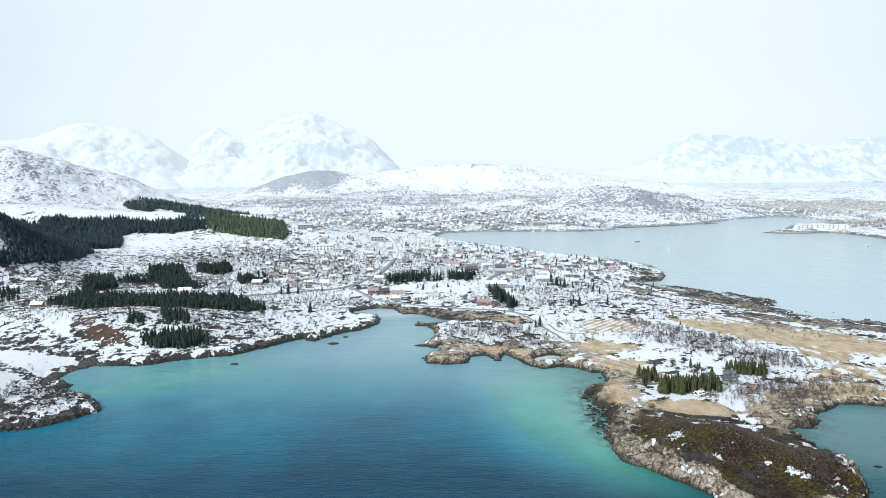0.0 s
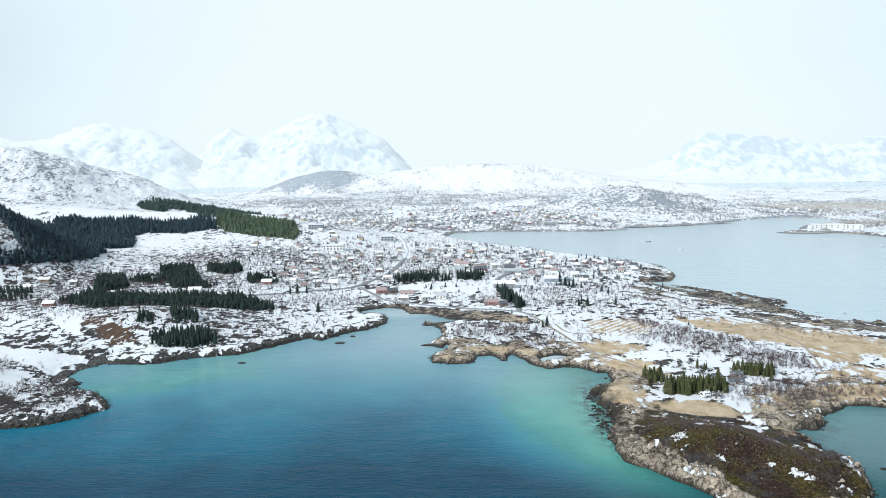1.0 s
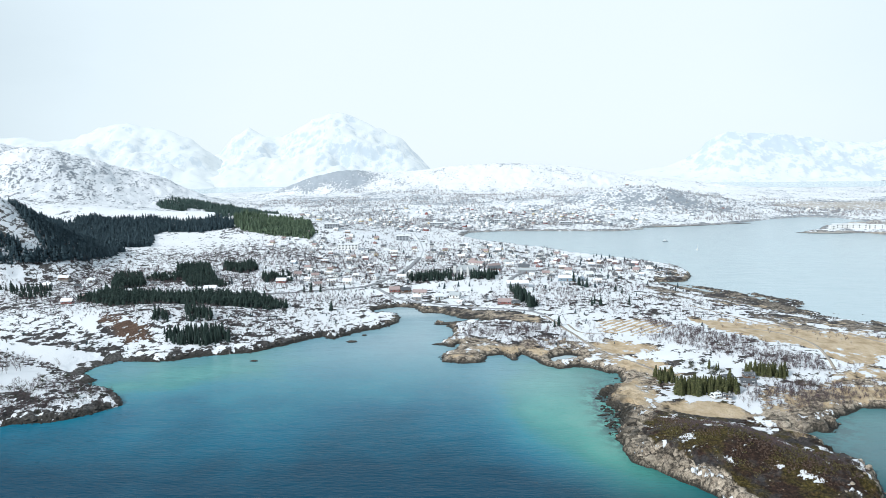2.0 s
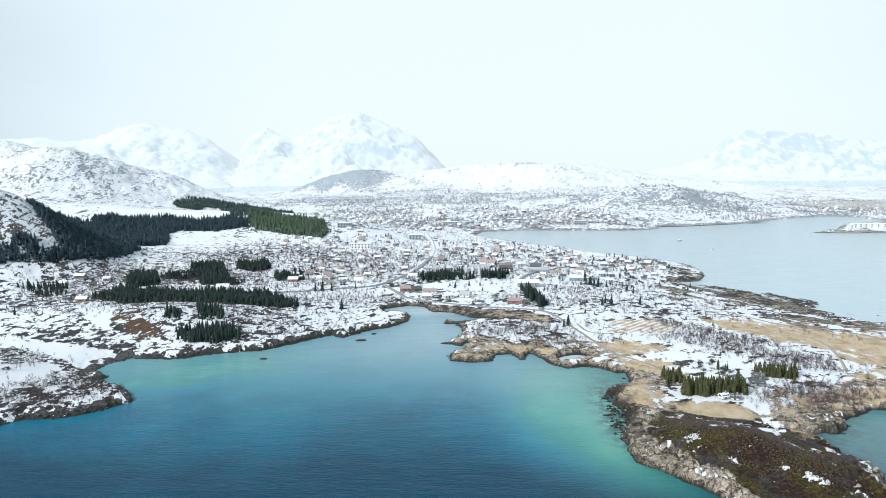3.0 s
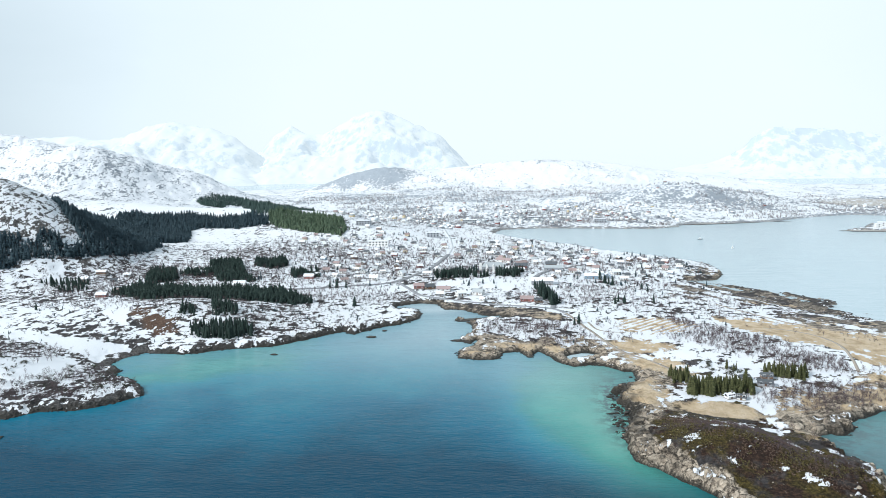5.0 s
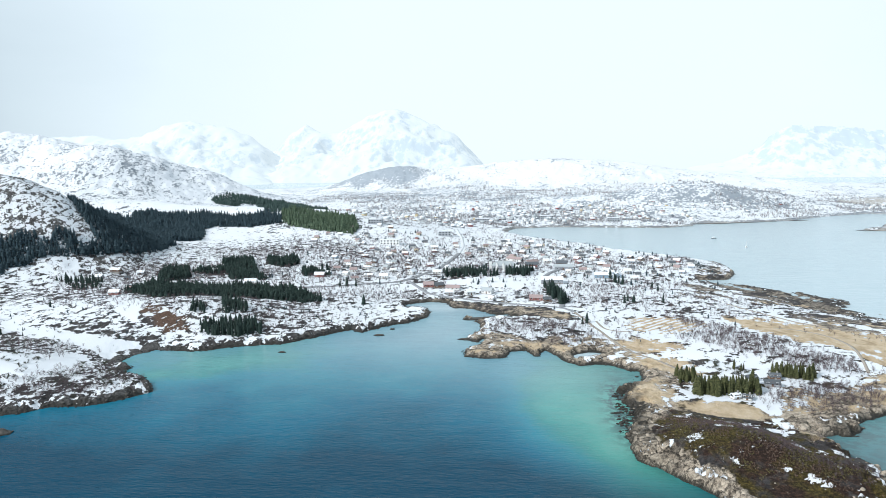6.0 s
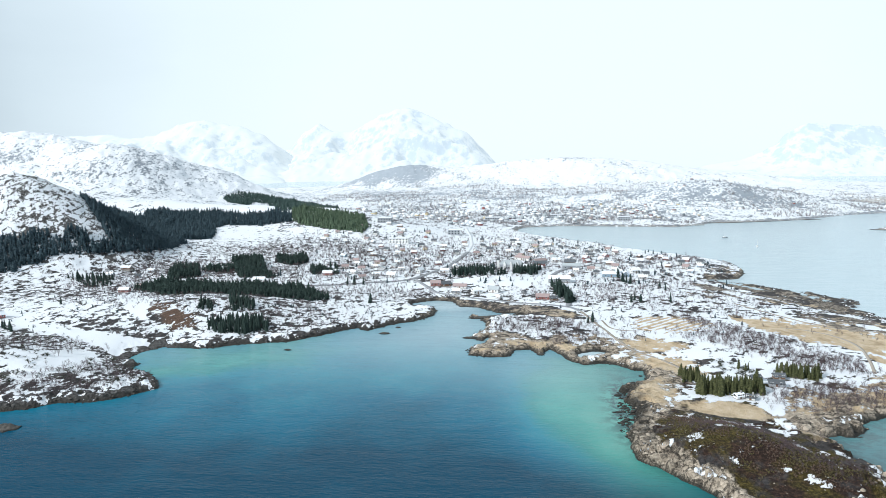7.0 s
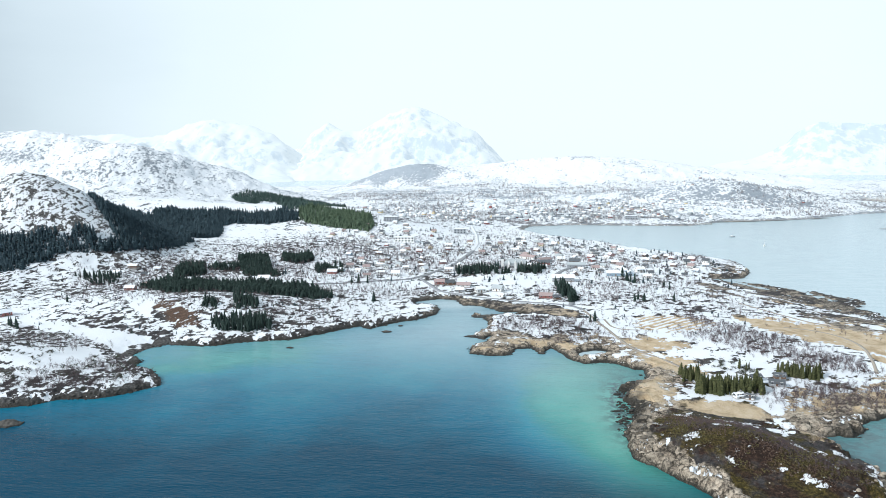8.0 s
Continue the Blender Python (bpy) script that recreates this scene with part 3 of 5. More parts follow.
    beach, moor, point = within(x, y, BEACH, 2), within(x, y, EAST_HEATH, 6), within(x, y, SPIT, 6)
    strand, heathy = within(x, y, TIDE_SHORE, 5), within(x, y, ROUGH_SHORE, 8)
    snow = snow - 0.40 * strand - 0.24 * heathy
    snow = snow - 0.34 * moor * (0.75 + 0.9 * patch) * (1 - clean) - 0.27 * point
    snow = snow - 0.5 * beach
    grass = np.clip(-0.18 + 0.5 * skirt + 1.0 * meadow + 0.40 * east + 0.3 * patch, 0, 1) * (1 - 0.85 * near_isle * (1 - meadow))
    rock = np.clip(0.95 * shore_line + 0.72 * skirt * (1 - 0.8 * meadow) + 0.12 * smooth(-20, -120, x) * smooth(2000, 900, y) + 0.4 * zone(x, y, -575, 738, 150, 130, 20, 2) + 0.9 * zone(x, y, 100, 262, 60, 60, 0, 6) * smooth(13, 6, s + 6 * fbm(x, y, 12, 58, 3)) * smooth(135, 115, x) + 0.4 * smooth(0.15, 0.5, tilt) * (1 - meadow) * (1 - near_isle), 0, 1) * (1 - 0.55 * flats)
    rock, grass = np.clip(rock + 0.85 * bared * smooth(-0.3, 0.1, fbm(x, y, 15, 82, 3)), 0, 1), np.clip(grass + 0.25 * strand + 0.35 * moor + 0.25 * point + bared * (0.22 + 0.5 * fbm(x, y, 30, 83, 2)), 0, 1)
    rock = np.clip(rock + beach + 0.35 * strand + 0.55 * crag + (0.5 * moor + 0.9 * point) * smooth(-0.15, 0.2, fbm(x, y, 11, 84, 3)), 0, 1)
    tame = 1 - zone(x, y, 110, 270, 70, 80, 0)
    bold = tame * (0.35 + 0.35 * smooth(-40, -100, x))
    wet = smooth(1.15 + 2.2 * bold, 0.5 + 0.85 * bold, h + 0.35 * fbm(x, y, 4, 55, 2)) * smooth(1500, 900, y)
    return snow, grass, rock, np.clip(wet * (1 - 0.88 * np.maximum(reef, flats)) * (1 - 0.8 * beach) + 0.12 * ribs + 0.9 * kelp_reef(x, y) * smooth(11, 3, s + 9 * fbm(x, y, 8, 62, 3)), 0, 1), scruff, reef, beach


def build_ground():
    wide = np.array([-26, -13, -7, -4, -2.4, -1.6, -1.25])
    columns = np.concatenate([wide, np.linspace(-1.02, 0.70, 720), -wide[::-1] - 0.3])
    rows = np.concatenate([[-4800, -2000, -700, -200, 60, 150], np.geomspace(196, 520, 300)[:-1], np.geomspace(520, 4920, 460)])
    x, y, quads = sheet(columns, rows)
    h, s = land(x, y)
    snow, grass, rock, wet, scruff, reef, beach = cover(x, y, h, s)
    me = mesh_of("ground", np.stack([x, y, h], 1), quads, SNOWY, [("snow", snow), ("grass", grass), ("rock", rock), ("wet", wet), ("moss", smooth(40, 90, x) * smooth(420, 330, y)), ("slate", np.maximum(0.97 * smooth(-20, -90, x), np.maximum(0.35 * reef, 0.45 * beach))), ("fern", 0.7 * within(x, y, BRACKEN, 6)), ("far_haze", (0.88 - 0.35 * zone(x, y, 1000, 1750, 480, 300)) * smooth(750, 1800, y)), ("scruff", scruff)])
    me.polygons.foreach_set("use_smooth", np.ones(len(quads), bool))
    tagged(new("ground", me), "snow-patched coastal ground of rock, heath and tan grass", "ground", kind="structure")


def build_water():
    wide = np.array([-26, -13, -7, -4, -2.4, -1.6, -1.25])
    columns = np.concatenate([wide, np.linspace(-1.05, 0.72, 260), -wide[::-1] - 0.3])
    rows = np.concatenate([[-4800, -2000, -700, -200, 60, 120], np.geomspace(160, 4900, 300)])
    x, y, quads = sheet(columns, rows)
    s = shore(x, y)
    east = zone(x, y, 54, 330, 36, 82, 4, 3)
    # shallows by depth; the darker near water also imitates weaker sky reflection
    shoal = 0.40 - 0.05 * zone(x, y, 215, 290, 75, 45, 0, 6) + 0.10 * smooth(10, -120, x) + 0.50 * east + 0.04 * zone(x, y, 45, 385, 44, 22, 0, 2) - 0.30 * smooth(310, 225, y) + 0.30 * zone(x, y, 76, 268, 28, 45, 0, 2) + 0.26 * zone(x, y, -150, 385, 55, 34, 30, 2) + 0.08 * zone(x, y, -20, 480, 60, 90, 0, 2)
    shoal = shoal + 0.05 * smooth(-22, -3, s) + 0.16 * fbm(x, y, 45, 61, 4) - 0.32 * smooth(420, 200, y) * smooth(95, 40, x)
    # lagoon, ponds and farther water paled as if they mirrored the sky
    silt_sheen = np.clip(zone(x, y, 215, 290, 75, 45, 0, 6) * 0.2 + smooth(560, 640, y + 1.3 * (x - 150)) * 0.95 + zone(x, y, 64, 419, 14, 10) + zone(x, y, 15, 521, 10, 8) + 0.45 * zone(x, y, -45, 560, 34, 24) + 0.30 * zone(x, y, -25, 510, 45, 80, 0, 2) + 0.16 * zone(x, y, -60, 440, 90, 60, 0, 2) + 0.14 * zone(x, y, 30, 385, 40, 45, 0, 2) + 0.08 * zone(x, y, -195, 395, 26, 26, 0, 2) + 0.22 * smooth(270, 480, y) + 0.08 * east, 0, 1)
    z = np.zeros_like(x)
    me = mesh_of("water", np.stack([x, y, z], 1), quads, WATER, [("shoal", np.clip(shoal, 0, 1)), ("silt_sheen", silt_sheen), ("weed", kelp_reef(x, y) * smooth(-24, -5, s)), ("algae", 0.75 * smooth(25, 75, x) * smooth(470, 400, y))])
    tagged(new("water", me), "teal sea water of a rippled bay and lagoon", "water", kind="structure")


def build_mountain(label, skyline, y_ridge, depth, seed, rocky=0.1, step=14.0, craggy=1.0):
    """A far range with its skyline (x, height), falling off to both sides of the ridge."""
    line = np.array(skyline, float)
    xs, ys = np.arange(line[0, 0] - 250, line[-1, 0] + 250, step), np.arange(y_ridge - depth, min(y_ridge + 260, 4960), step * 1.4)
    x, y = (v.ravel() for v in np.meshgrid(xs, ys))
    off = (y - y_ridge) / depth
    bend = x + 260 * craggy * off * fbm(x, y, 420, seed + 5, 2) + 25 * fbm(x, y, 90, seed + 6, 3)
    crest = np.interp(bend, line[:, 0], line[:, 1], left=-40, right=-40)
    fall = np.where(off < 0, (1 + off) ** 1.35, 1 - 1.6 * off)
    ridged = 1 - 2 * np.abs(fbm(x, y, 300, seed, 6, 0.55))
    h = crest * fall + np.minimum(-off * 4, 1) * np.clip(crest / 300, 0, 1) * 120 * craggy * (ridged - 0.55) * np.where(off < 0, fall ** 0.5, 0)
    h = h + 12 * fbm(x, y, 50, seed + 9, 4) * np.clip(crest / 300, 0, 1) - 12
    n, k = len(xs), len(ys)
    i = (np.arange(k - 1)[:, None] * n + np.arange(n - 1)[None, :]).ravel()
    quads = np.stack([i, i + 1, i + n + 1, i + n], 1).astype(np.int32)
    gy, gx = np.gradient(h.reshape(k, n), step * 1.4, step)
    bare = np.clip(rocky + 0.45 * smooth(0.35, 1.2, np.hypot(gx, gy).ravel()) + 0.25 * fbm(x, y, 220, seed + 3, 3), 0, 1)
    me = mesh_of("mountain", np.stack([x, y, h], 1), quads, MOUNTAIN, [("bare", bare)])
    me.polygons.foreach_set("use_smooth", np.ones(len(quads), bool))
    tagged(new("mountain", me), label, "mountain", group="far mountains", kind="structure")


build_ground()
build_water()
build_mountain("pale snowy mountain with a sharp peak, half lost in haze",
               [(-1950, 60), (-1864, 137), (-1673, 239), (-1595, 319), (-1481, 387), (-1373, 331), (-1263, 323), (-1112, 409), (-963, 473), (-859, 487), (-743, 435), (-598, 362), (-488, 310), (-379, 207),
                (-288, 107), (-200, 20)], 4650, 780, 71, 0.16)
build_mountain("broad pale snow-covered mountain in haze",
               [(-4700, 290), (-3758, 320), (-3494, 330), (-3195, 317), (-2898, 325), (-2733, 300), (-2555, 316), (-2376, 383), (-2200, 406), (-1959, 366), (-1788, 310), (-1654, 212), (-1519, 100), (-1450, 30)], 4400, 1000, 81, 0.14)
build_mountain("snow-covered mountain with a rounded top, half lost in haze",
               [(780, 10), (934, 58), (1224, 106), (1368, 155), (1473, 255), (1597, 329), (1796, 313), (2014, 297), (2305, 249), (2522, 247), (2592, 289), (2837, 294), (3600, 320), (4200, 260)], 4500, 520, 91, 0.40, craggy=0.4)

# ---------------------------------------------------------------- small builders
def part(name, bm, mat, parent, label=""):
    """Links a bmesh as one mesh object under a thing or a part."""
    me = bpy.data.meshes.new(name)
    bm.to_mesh(me)
    bm.free()
    me.materials.append(mat)
    ob = new(name, me)
    ob.parent = parent
    if label:
        ob["label"] = label
    return ob


def loose_part(name, verts, faces, mat, parent=None):
    me = bpy.data.meshes.new(name)
    me.from_pydata([tuple(v) for v in verts], [], [tuple(int(i) for i in f) for f in faces])
    me.materials.append(mat)
    ob = new(name, me)
    ob.parent = parent
    return ob


def box(bm, x0, x1, y0, y1, z0, z1, bevel=0.0):
    made = bmesh.ops.create_cube(bm, size=1.0)["verts"]
    bmesh.ops.scale(bm, vec=(x1 - x0, y1 - y0, z1 - z0), verts=made)
    bmesh.ops.translate(bm, vec=((x0 + x1) / 2, (y0 + y1) / 2, (z0 + z1) / 2), verts=made)
    if bevel:
        bmesh.ops.bevel(bm, geom=list({e for v in made for e in v.link_edges}), offset=bevel, segments=1, affect="EDGES")


def height_at(x, y):
    return float(land(np.array([float(x)]), np.array([float(y)]))[0][0])


def joined(name, shapes, spots, mat, label, category, squash=0.0, sink=0.0, seed=1):
    """One object of many small shapes: spots are x, y, size; shapes are (corners, triangles)."""
    rng = np.random.default_rng(seed)
    spots = np.asarray(spots, float)
    ground = np.maximum(land(spots[:, 0], spots[:, 1])[0], 0) - sink
    kind = rng.integers(0, len(shapes), len(spots))
    places, tris, start = [], [], 0
    for k, (corners, faces) in enumerate(shapes):
        mine = np.nonzero(kind == k)[0]
        a = rng.uniform(0, 2 * math.pi, len(mine))
        ca, sa, size = np.cos(a)[:, None], np.sin(a)[:, None], spots[mine, 2][:, None]
        tall = size * (1 + rng.uniform(-squash, squash, len(mine)))[:, None]
        px = (corners[:, 0] * ca - corners[:, 1] * sa) * size + spots[mine, 0][:, None]
        py = (corners[:, 0] * sa + corners[:, 1] * ca) * size + spots[mine, 1][:, None]
        pz = corners[:, 2] * tall + ground[mine][:, None]
        places.append(np.stack([px, py, pz], 2).reshape(-1, 3))
        tris.append((faces[None] + (np.arange(len(mine)) * len(corners))[:, None, None] + start).reshape(-1, 3))
        start += len(mine) * len(corners)
    me = mesh_of(name, np.concatenate(places), np.concatenate(tris).astype(np.int32), mat)
    return tagged(new(name, me), label, category, kind="stuff")


# ---------------------------------------------------------------- trees
def spruce_shape(seed, boughs=90, girth=0.2, blunt=0.6, broad=0.42):
    """A spruce one metre high: drooping boughs in a spiral round a stem that is not quite straight, shorter towards the tip."""
    rng = np.random.default_rng(seed)
    corners, faces = [], []
    lean, lop = rng.uniform(-0.04, 0.04, 2), rng.uniform(0, 6.28)
    for k in range(boughs):
        f = (k + rng.uniform(0, 0.9)) / boughs
        z, a = 0.07 + 0.90 * f ** 1.05, 2.4 * k + rng.uniform(-0.5, 0.5)
        length = (girth * (1 - f) ** blunt + 0.022) * rng.uniform(0.6, 1.3) * (1 + 0.25 * math.cos(a - lop))
        wide = broad * length + 0.012
        c, d, drop = math.cos(a), math.sin(a), length * rng.uniform(0.25, 0.6)
        x, y, i = lean[0] * z, lean[1] * z, len(corners)
        corners.extend([(x, y, min(z + 0.35 * length + 0.02, 1.0)), (x + 0.55 * length * c - wide * d, y + 0.55 * length * d + wide * c, z - 0.6 * drop),
                        (x + length * c, y + length * d, z - drop * 0.8), (x + 0.55 * length * c + wide * d, y + 0.55 * length * d - wide * c, z - 0.6 * drop)])
        faces.extend([(i, i + 1, i + 2), (i, i + 2, i + 3)])
    return np.array(corners), np.array(faces)


def twig_shape(seed, boughs=38, spread=0.7, width=0.015):
    """A bare birch or willow one metre high: leaning stems that fork into twigs."""
    rng = np.random.default_rng(seed)
    corners, faces = [], []

    def stick(a, b, w):
        way = np.array(b) - np.array(a)
        side = np.cross(way, rng.normal(size=3))
        side = side / np.linalg.norm(side) * w
        k = len(corners)
        corners.extend([tuple(np.array(a) - side), tuple(np.array(a) + side), tuple(b)])
        faces.append((k, k + 1, k + 2))
    stems = []
    for _ in range(4):
        a = rng.uniform(0, 6.28)
        tip = (spread * 0.5 * math.cos(a), spread * 0.5 * math.sin(a), rng.uniform(0.7, 1.0))
        stick((0, 0, -0.03), tip, width * 1.3)
        stems.append(np.array(tip))
    for _ in range(boughs):
        root = stems[rng.integers(0, 4)] * rng.uniform(0.3, 0.95)
        a = rng.uniform(0, 6.28)
        tip = root + np.array([math.cos(a) * rng.uniform(0.1, spread * 0.75), math.sin(a) * rng.uniform(0.1, spread * 0.75), rng.uniform(0.05, 0.3)])
        stick(root, tip, width)
    return np.array(corners), np.array(faces)


def rock_shape(seed, rings=4, sides=7):
    """A boulder of one metre, angular and half sunk."""
    rng = np.random.default_rng(seed)
    corners, faces = [(0, 0, 0.30 + rng.uniform(-0.1, 0.1))], []
    for r in range(1, rings):
        f = r / (rings - 1) * 1.75
        for s in range(sides):
            a = 2 * math.pi * s / sides + rng.uniform(-0.2, 0.2)
            d = rng.uniform(0.72, 1.1) * 0.62
            corners.append((d * math.sin(f) * math.cos(a), d * math.sin(f) * math.sin(a) * 0.8, 0.34 * math.cos(f) * rng.uniform(0.7, 1.15)))
    for s in range(sides):
        faces.append((0, 1 + s, 1 + (s + 1) % sides))
    for r in range(rings - 2):
        for s in range(sides):
            a, b = 1 + r * sides + s, 1 + r * sides + (s + 1) % sides
            faces.extend([(a, a + sides, b), (b, a + sides, b + sides)])
    return np.array(corners), np.array(faces)


def in_ring(ring, rng, spacing):
    """Uneven planting inside a ring of the plan."""
    ring = np.array(ring, float)
    (x0, y0), (x1, y1) = ring.min(0), ring.max(0)
    gx, gy = np.meshgrid(np.arange(x0, x1 + spacing, spacing), np.arange(y0, y1 + spacing, spacing))
    gx, gy = gx.ravel() + rng.uniform(-0.45, 0.45, gx.size) * spacing, gy.ravel() + rng.uniform(-0.45, 0.45, gy.size) * spacing
    keep = inside_distance(gx, gy, ring) > rng.uniform(-0.6, 0.4, gx.size) * spacing
    return np.stack([gx[keep], gy[keep]], 1)


SPRUCES = [spruce_shape(k, 34, 0.25 + 0.02 * (k % 3), 0.5 + 0.06 * (k % 4), 0.62) for k in range(9)]
FINE_SPRUCES = [spruce_shape(20 + k, 120, 0.17 + 0.035 * (k % 3), 0.5 + 0.08 * (k % 4), 0.36) for k in range(7)]
BUSHES = [twig_shape(k) for k in range(8)]
BOULDERS = [rock_shape(k) for k in range(8)]
rng = np.random.default_rng(7)

# the woods, ring by ring in the plan
WEST_WOOD = [(-600, 545), (-477, 573), (-461, 587), (-470, 597), (-460, 610), (-458, 626), (-439, 644), (-412, 672), (-400, 700), (-405, 776), (-425, 837), (-459, 865), (-500, 935), (-462, 895),
             (-450, 872), (-437, 880), (-422, 898), (-440, 950), (-460, 986), (-452, 1010), (-395, 1008), (-355, 1029), (-364, 1065), (-400, 1078), (-440, 1062), (-500, 1080), (-549, 1072), (-600, 1085),
             (-624, 1075), (-600, 1035), (-680, 1085), (-796, 1160), (-620, 890), (-500, 745), (-468, 712), (-440, 692), (-430, 680), (-429, 668), (-436, 660), (-447, 670), (-459, 667), (-462, 652), (-482, 645), (-497, 634), (-524, 625), (-600, 600)]
RIDGE_WOOD = [(-667, 1455), (-660, 1500), (-610, 1540), (-540, 1545), (-470, 1500), (-400, 1440), (-345, 1115), (-364, 1085), (-401, 1085), (-500, 1330), (-572, 1470), (-600, 1450), (-590, 1420), (-640, 1425)]
PLANTED_WOOD = [(-369, 1080), (-355, 1104), (-297, 1080), (-238, 1030), (-216, 980), (-223, 955), (-275, 978), (-318, 1004), (-352, 1034)]
MID_WOODS = [[(-319, 548), (-315, 590), (-228, 585), (-182, 590), (-141, 551), (-153, 535), (-202, 537), (-240, 524), (-269, 512)],
             [(-318, 607), (-359, 688), (-336, 699), (-301, 631)],
             [(-315, 667), (-298, 705), (-317, 743), (-289, 759), (-247, 667), (-221, 631), (-257, 630), (-281, 669), (-300, 658)],
             [(-276, 770), (-241, 775), (-226, 736), (-237, 713), (-261, 733)], [(-207, 691), (-181, 700), (-172, 669), (-196, 660)]]


def plant(ring, spacing, low, high, seed):
    g = np.random.default_rng(seed)
    p = in_ring(ring, g, spacing)
    return np.column_stack([p, g.uniform(low, high, len(p)) * (1 + 0.5 * fbm(p[:, 0], p[:, 1], 18, seed, 3))])


joined("spruce_wood", SPRUCES, plant(WEST_WOOD, 3.3, 4.5, 9.5, 1), SPRUCE_HAZED, "dense dark green spruce wood on a snowy slope", "wood", 0.15, seed=1)
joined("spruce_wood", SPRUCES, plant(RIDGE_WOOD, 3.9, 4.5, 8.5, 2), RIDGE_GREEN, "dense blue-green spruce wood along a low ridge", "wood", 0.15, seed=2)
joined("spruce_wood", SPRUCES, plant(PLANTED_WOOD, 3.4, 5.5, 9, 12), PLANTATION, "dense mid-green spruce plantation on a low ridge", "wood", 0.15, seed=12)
for k, ring in enumerate(MID_WOODS):
    joined("spruce_wood", SPRUCES, plant(ring, 2.6, 3.5, 7.6, 3 + k), GROVE_GREEN, "dark spruce copse among snowy fields", "wood", 0.2, seed=3 + k)


def spruce_tree(shape, mat):
    """A single spruce one metre high with trunk and crown."""
    root = new("spruce_tree")
    bm = bmesh.new()
    bmesh.ops.create_cone(bm, segments=6, radius1=0.022, radius2=0.008, depth=0.5, matrix=Matrix.Translation((0, 0, 0.2)))
    part("trunk", bm, BARK, root)
    loose_part("crown", *shape, mat, root)
    return tagged(root, "dark green spruce standing in snow", "tree", "spruces")


def birch_tree(seed):
    root = new("birch_tree")
    g = random.Random(seed)
    bm = bmesh.new()
    bmesh.ops.create_cone(bm, segments=6, radius1=0.02, radius2=0.006, depth=0.75, matrix=Matrix.Translation((0, 0, 0.36)))
    for k in range(5):
        a, z = g.uniform(0, 6.28), g.uniform(0.3, 0.6)
        lean = Matrix.Translation((0, 0, z)) @ Euler((g.uniform(0.4, 0.8), 0, a)).to_matrix().to_4x4() @ Matrix.Translation((0, 0, 0.15))
        bmesh.ops.create_cone(bm, segments=4, radius1=0.009, radius2=0.003, depth=0.32, matrix=lean)
    part("trunk", bm, BARK, root)
    corners, faces = twig_shape(100 + seed, 70, 0.5, 0.007)
    loose_part("crown", corners, faces, TWIGS, root)
    return tagged(root, "bare grey-brown birch standing in snow", "tree", "birches")


def set_out(makers, spots, seed, sink=0.1):
    """One template of each kind, then copies of it, on the ground at the spots (x, y, size)."""
    g = random.Random(seed)
    spots = [(float(x), float(y), float(s)) for x, y, s in spots]
    ground = np.maximum(land(np.array([s[0] for s in spots]), np.array([s[1] for s in spots]))[0], 0)
    for k, ((x, y, size), z) in enumerate(zip(spots, ground)):
        m = Matrix.LocRotScale((x, y, float(z) - sink), Euler((0, 0, g.uniform(0, 6.28))), None)
        i = k % len(makers)
        wide = size * g.uniform(0.74, 1.0)
        if k < len(makers):
            made = makers[i]
            made.matrix_basis = m
        else:
            made = copy_thing(makers[i], m)
        made.scale = (wide, wide, size)


WEST_GROVES = [([(-410, 590), (-405, 603), (-390, 610), (-366, 592), (-353, 566), (-372, 562)], 4.6, 3, 6.5), ([(-200, 450), (-190, 460), (-167, 464), (-154, 448), (-168, 434), (-193, 436)], 2.5, 5, 9), ([(-223, 480), (-212, 481), (-208, 471), (-219, 470)], 2.5, 4, 7),
               ([(-205, 500), (-187, 502), (-180, 480), (-196, 474)], 3.0, 4, 8), ([(-59, 690), (-16, 690), (-15, 662), (-51, 662)], 3.5, 4.5, 8),
               ([(-14, 672), (-1, 672), (-1, 659), (-13, 660)], 3.6, 4.5, 8), ([(6, 690), (31, 692), (29, 668), (6, 665)], 3.6, 4.5, 8)]
EAST_GROVES = [([(42, 628), (51, 629), (60, 555), (55, 551), (44, 603)], 2.9, 5.5, 9.5),
               ([(110, 346), (121, 357), (142, 357), (142, 343), (130, 340), (110, 341)], 1.95, 4.5, 8.5), ([(108, 373), (117, 375), (115, 362), (107, 362)], 2.0, 4, 7.5),
               ([(157, 379), (178, 376), (176, 368), (157, 371)], 2.0, 4, 6.5), ([(139, 386), (146, 385), (143, 379), (137, 380)], 3.2, 5, 8)]
GROVES = WEST_GROVES + EAST_GROVES
SINGLE_SPRUCES = [(-107, 547, 10), (69, 490, 9), (66, 488, 8), (108, 568, 9), (112, 563, 10), (104, 560, 8), (137, 627, 8), (139, 610, 8), (135, 564, 9), (105, 670, 13), (107, 650, 12),
                  (113, 640, 11), (110, 645, 10), (-324, 412, 9), (-320, 408, 8), (-329, 413, 9), (-333, 416, 8), (-302, 406, 4), (-338, 482, 8), (-241, 417, 4), (-139, 615, 11), (-131, 616, 10), (-145, 613, 9)]
spots = [(x, y, 0.82 * tall) for x, y, tall in SINGLE_SPRUCES]
for k, (ring, spacing, low, high) in enumerate(GROVES):
    spots.extend(tuple(p) for p in plant(ring, spacing, low, high, 40 + k))
spots.sort(key=lambda p: p[1])
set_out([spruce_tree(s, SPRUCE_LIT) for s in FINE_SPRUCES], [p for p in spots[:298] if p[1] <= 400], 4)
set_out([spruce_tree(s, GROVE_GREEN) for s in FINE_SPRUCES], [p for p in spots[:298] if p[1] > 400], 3)
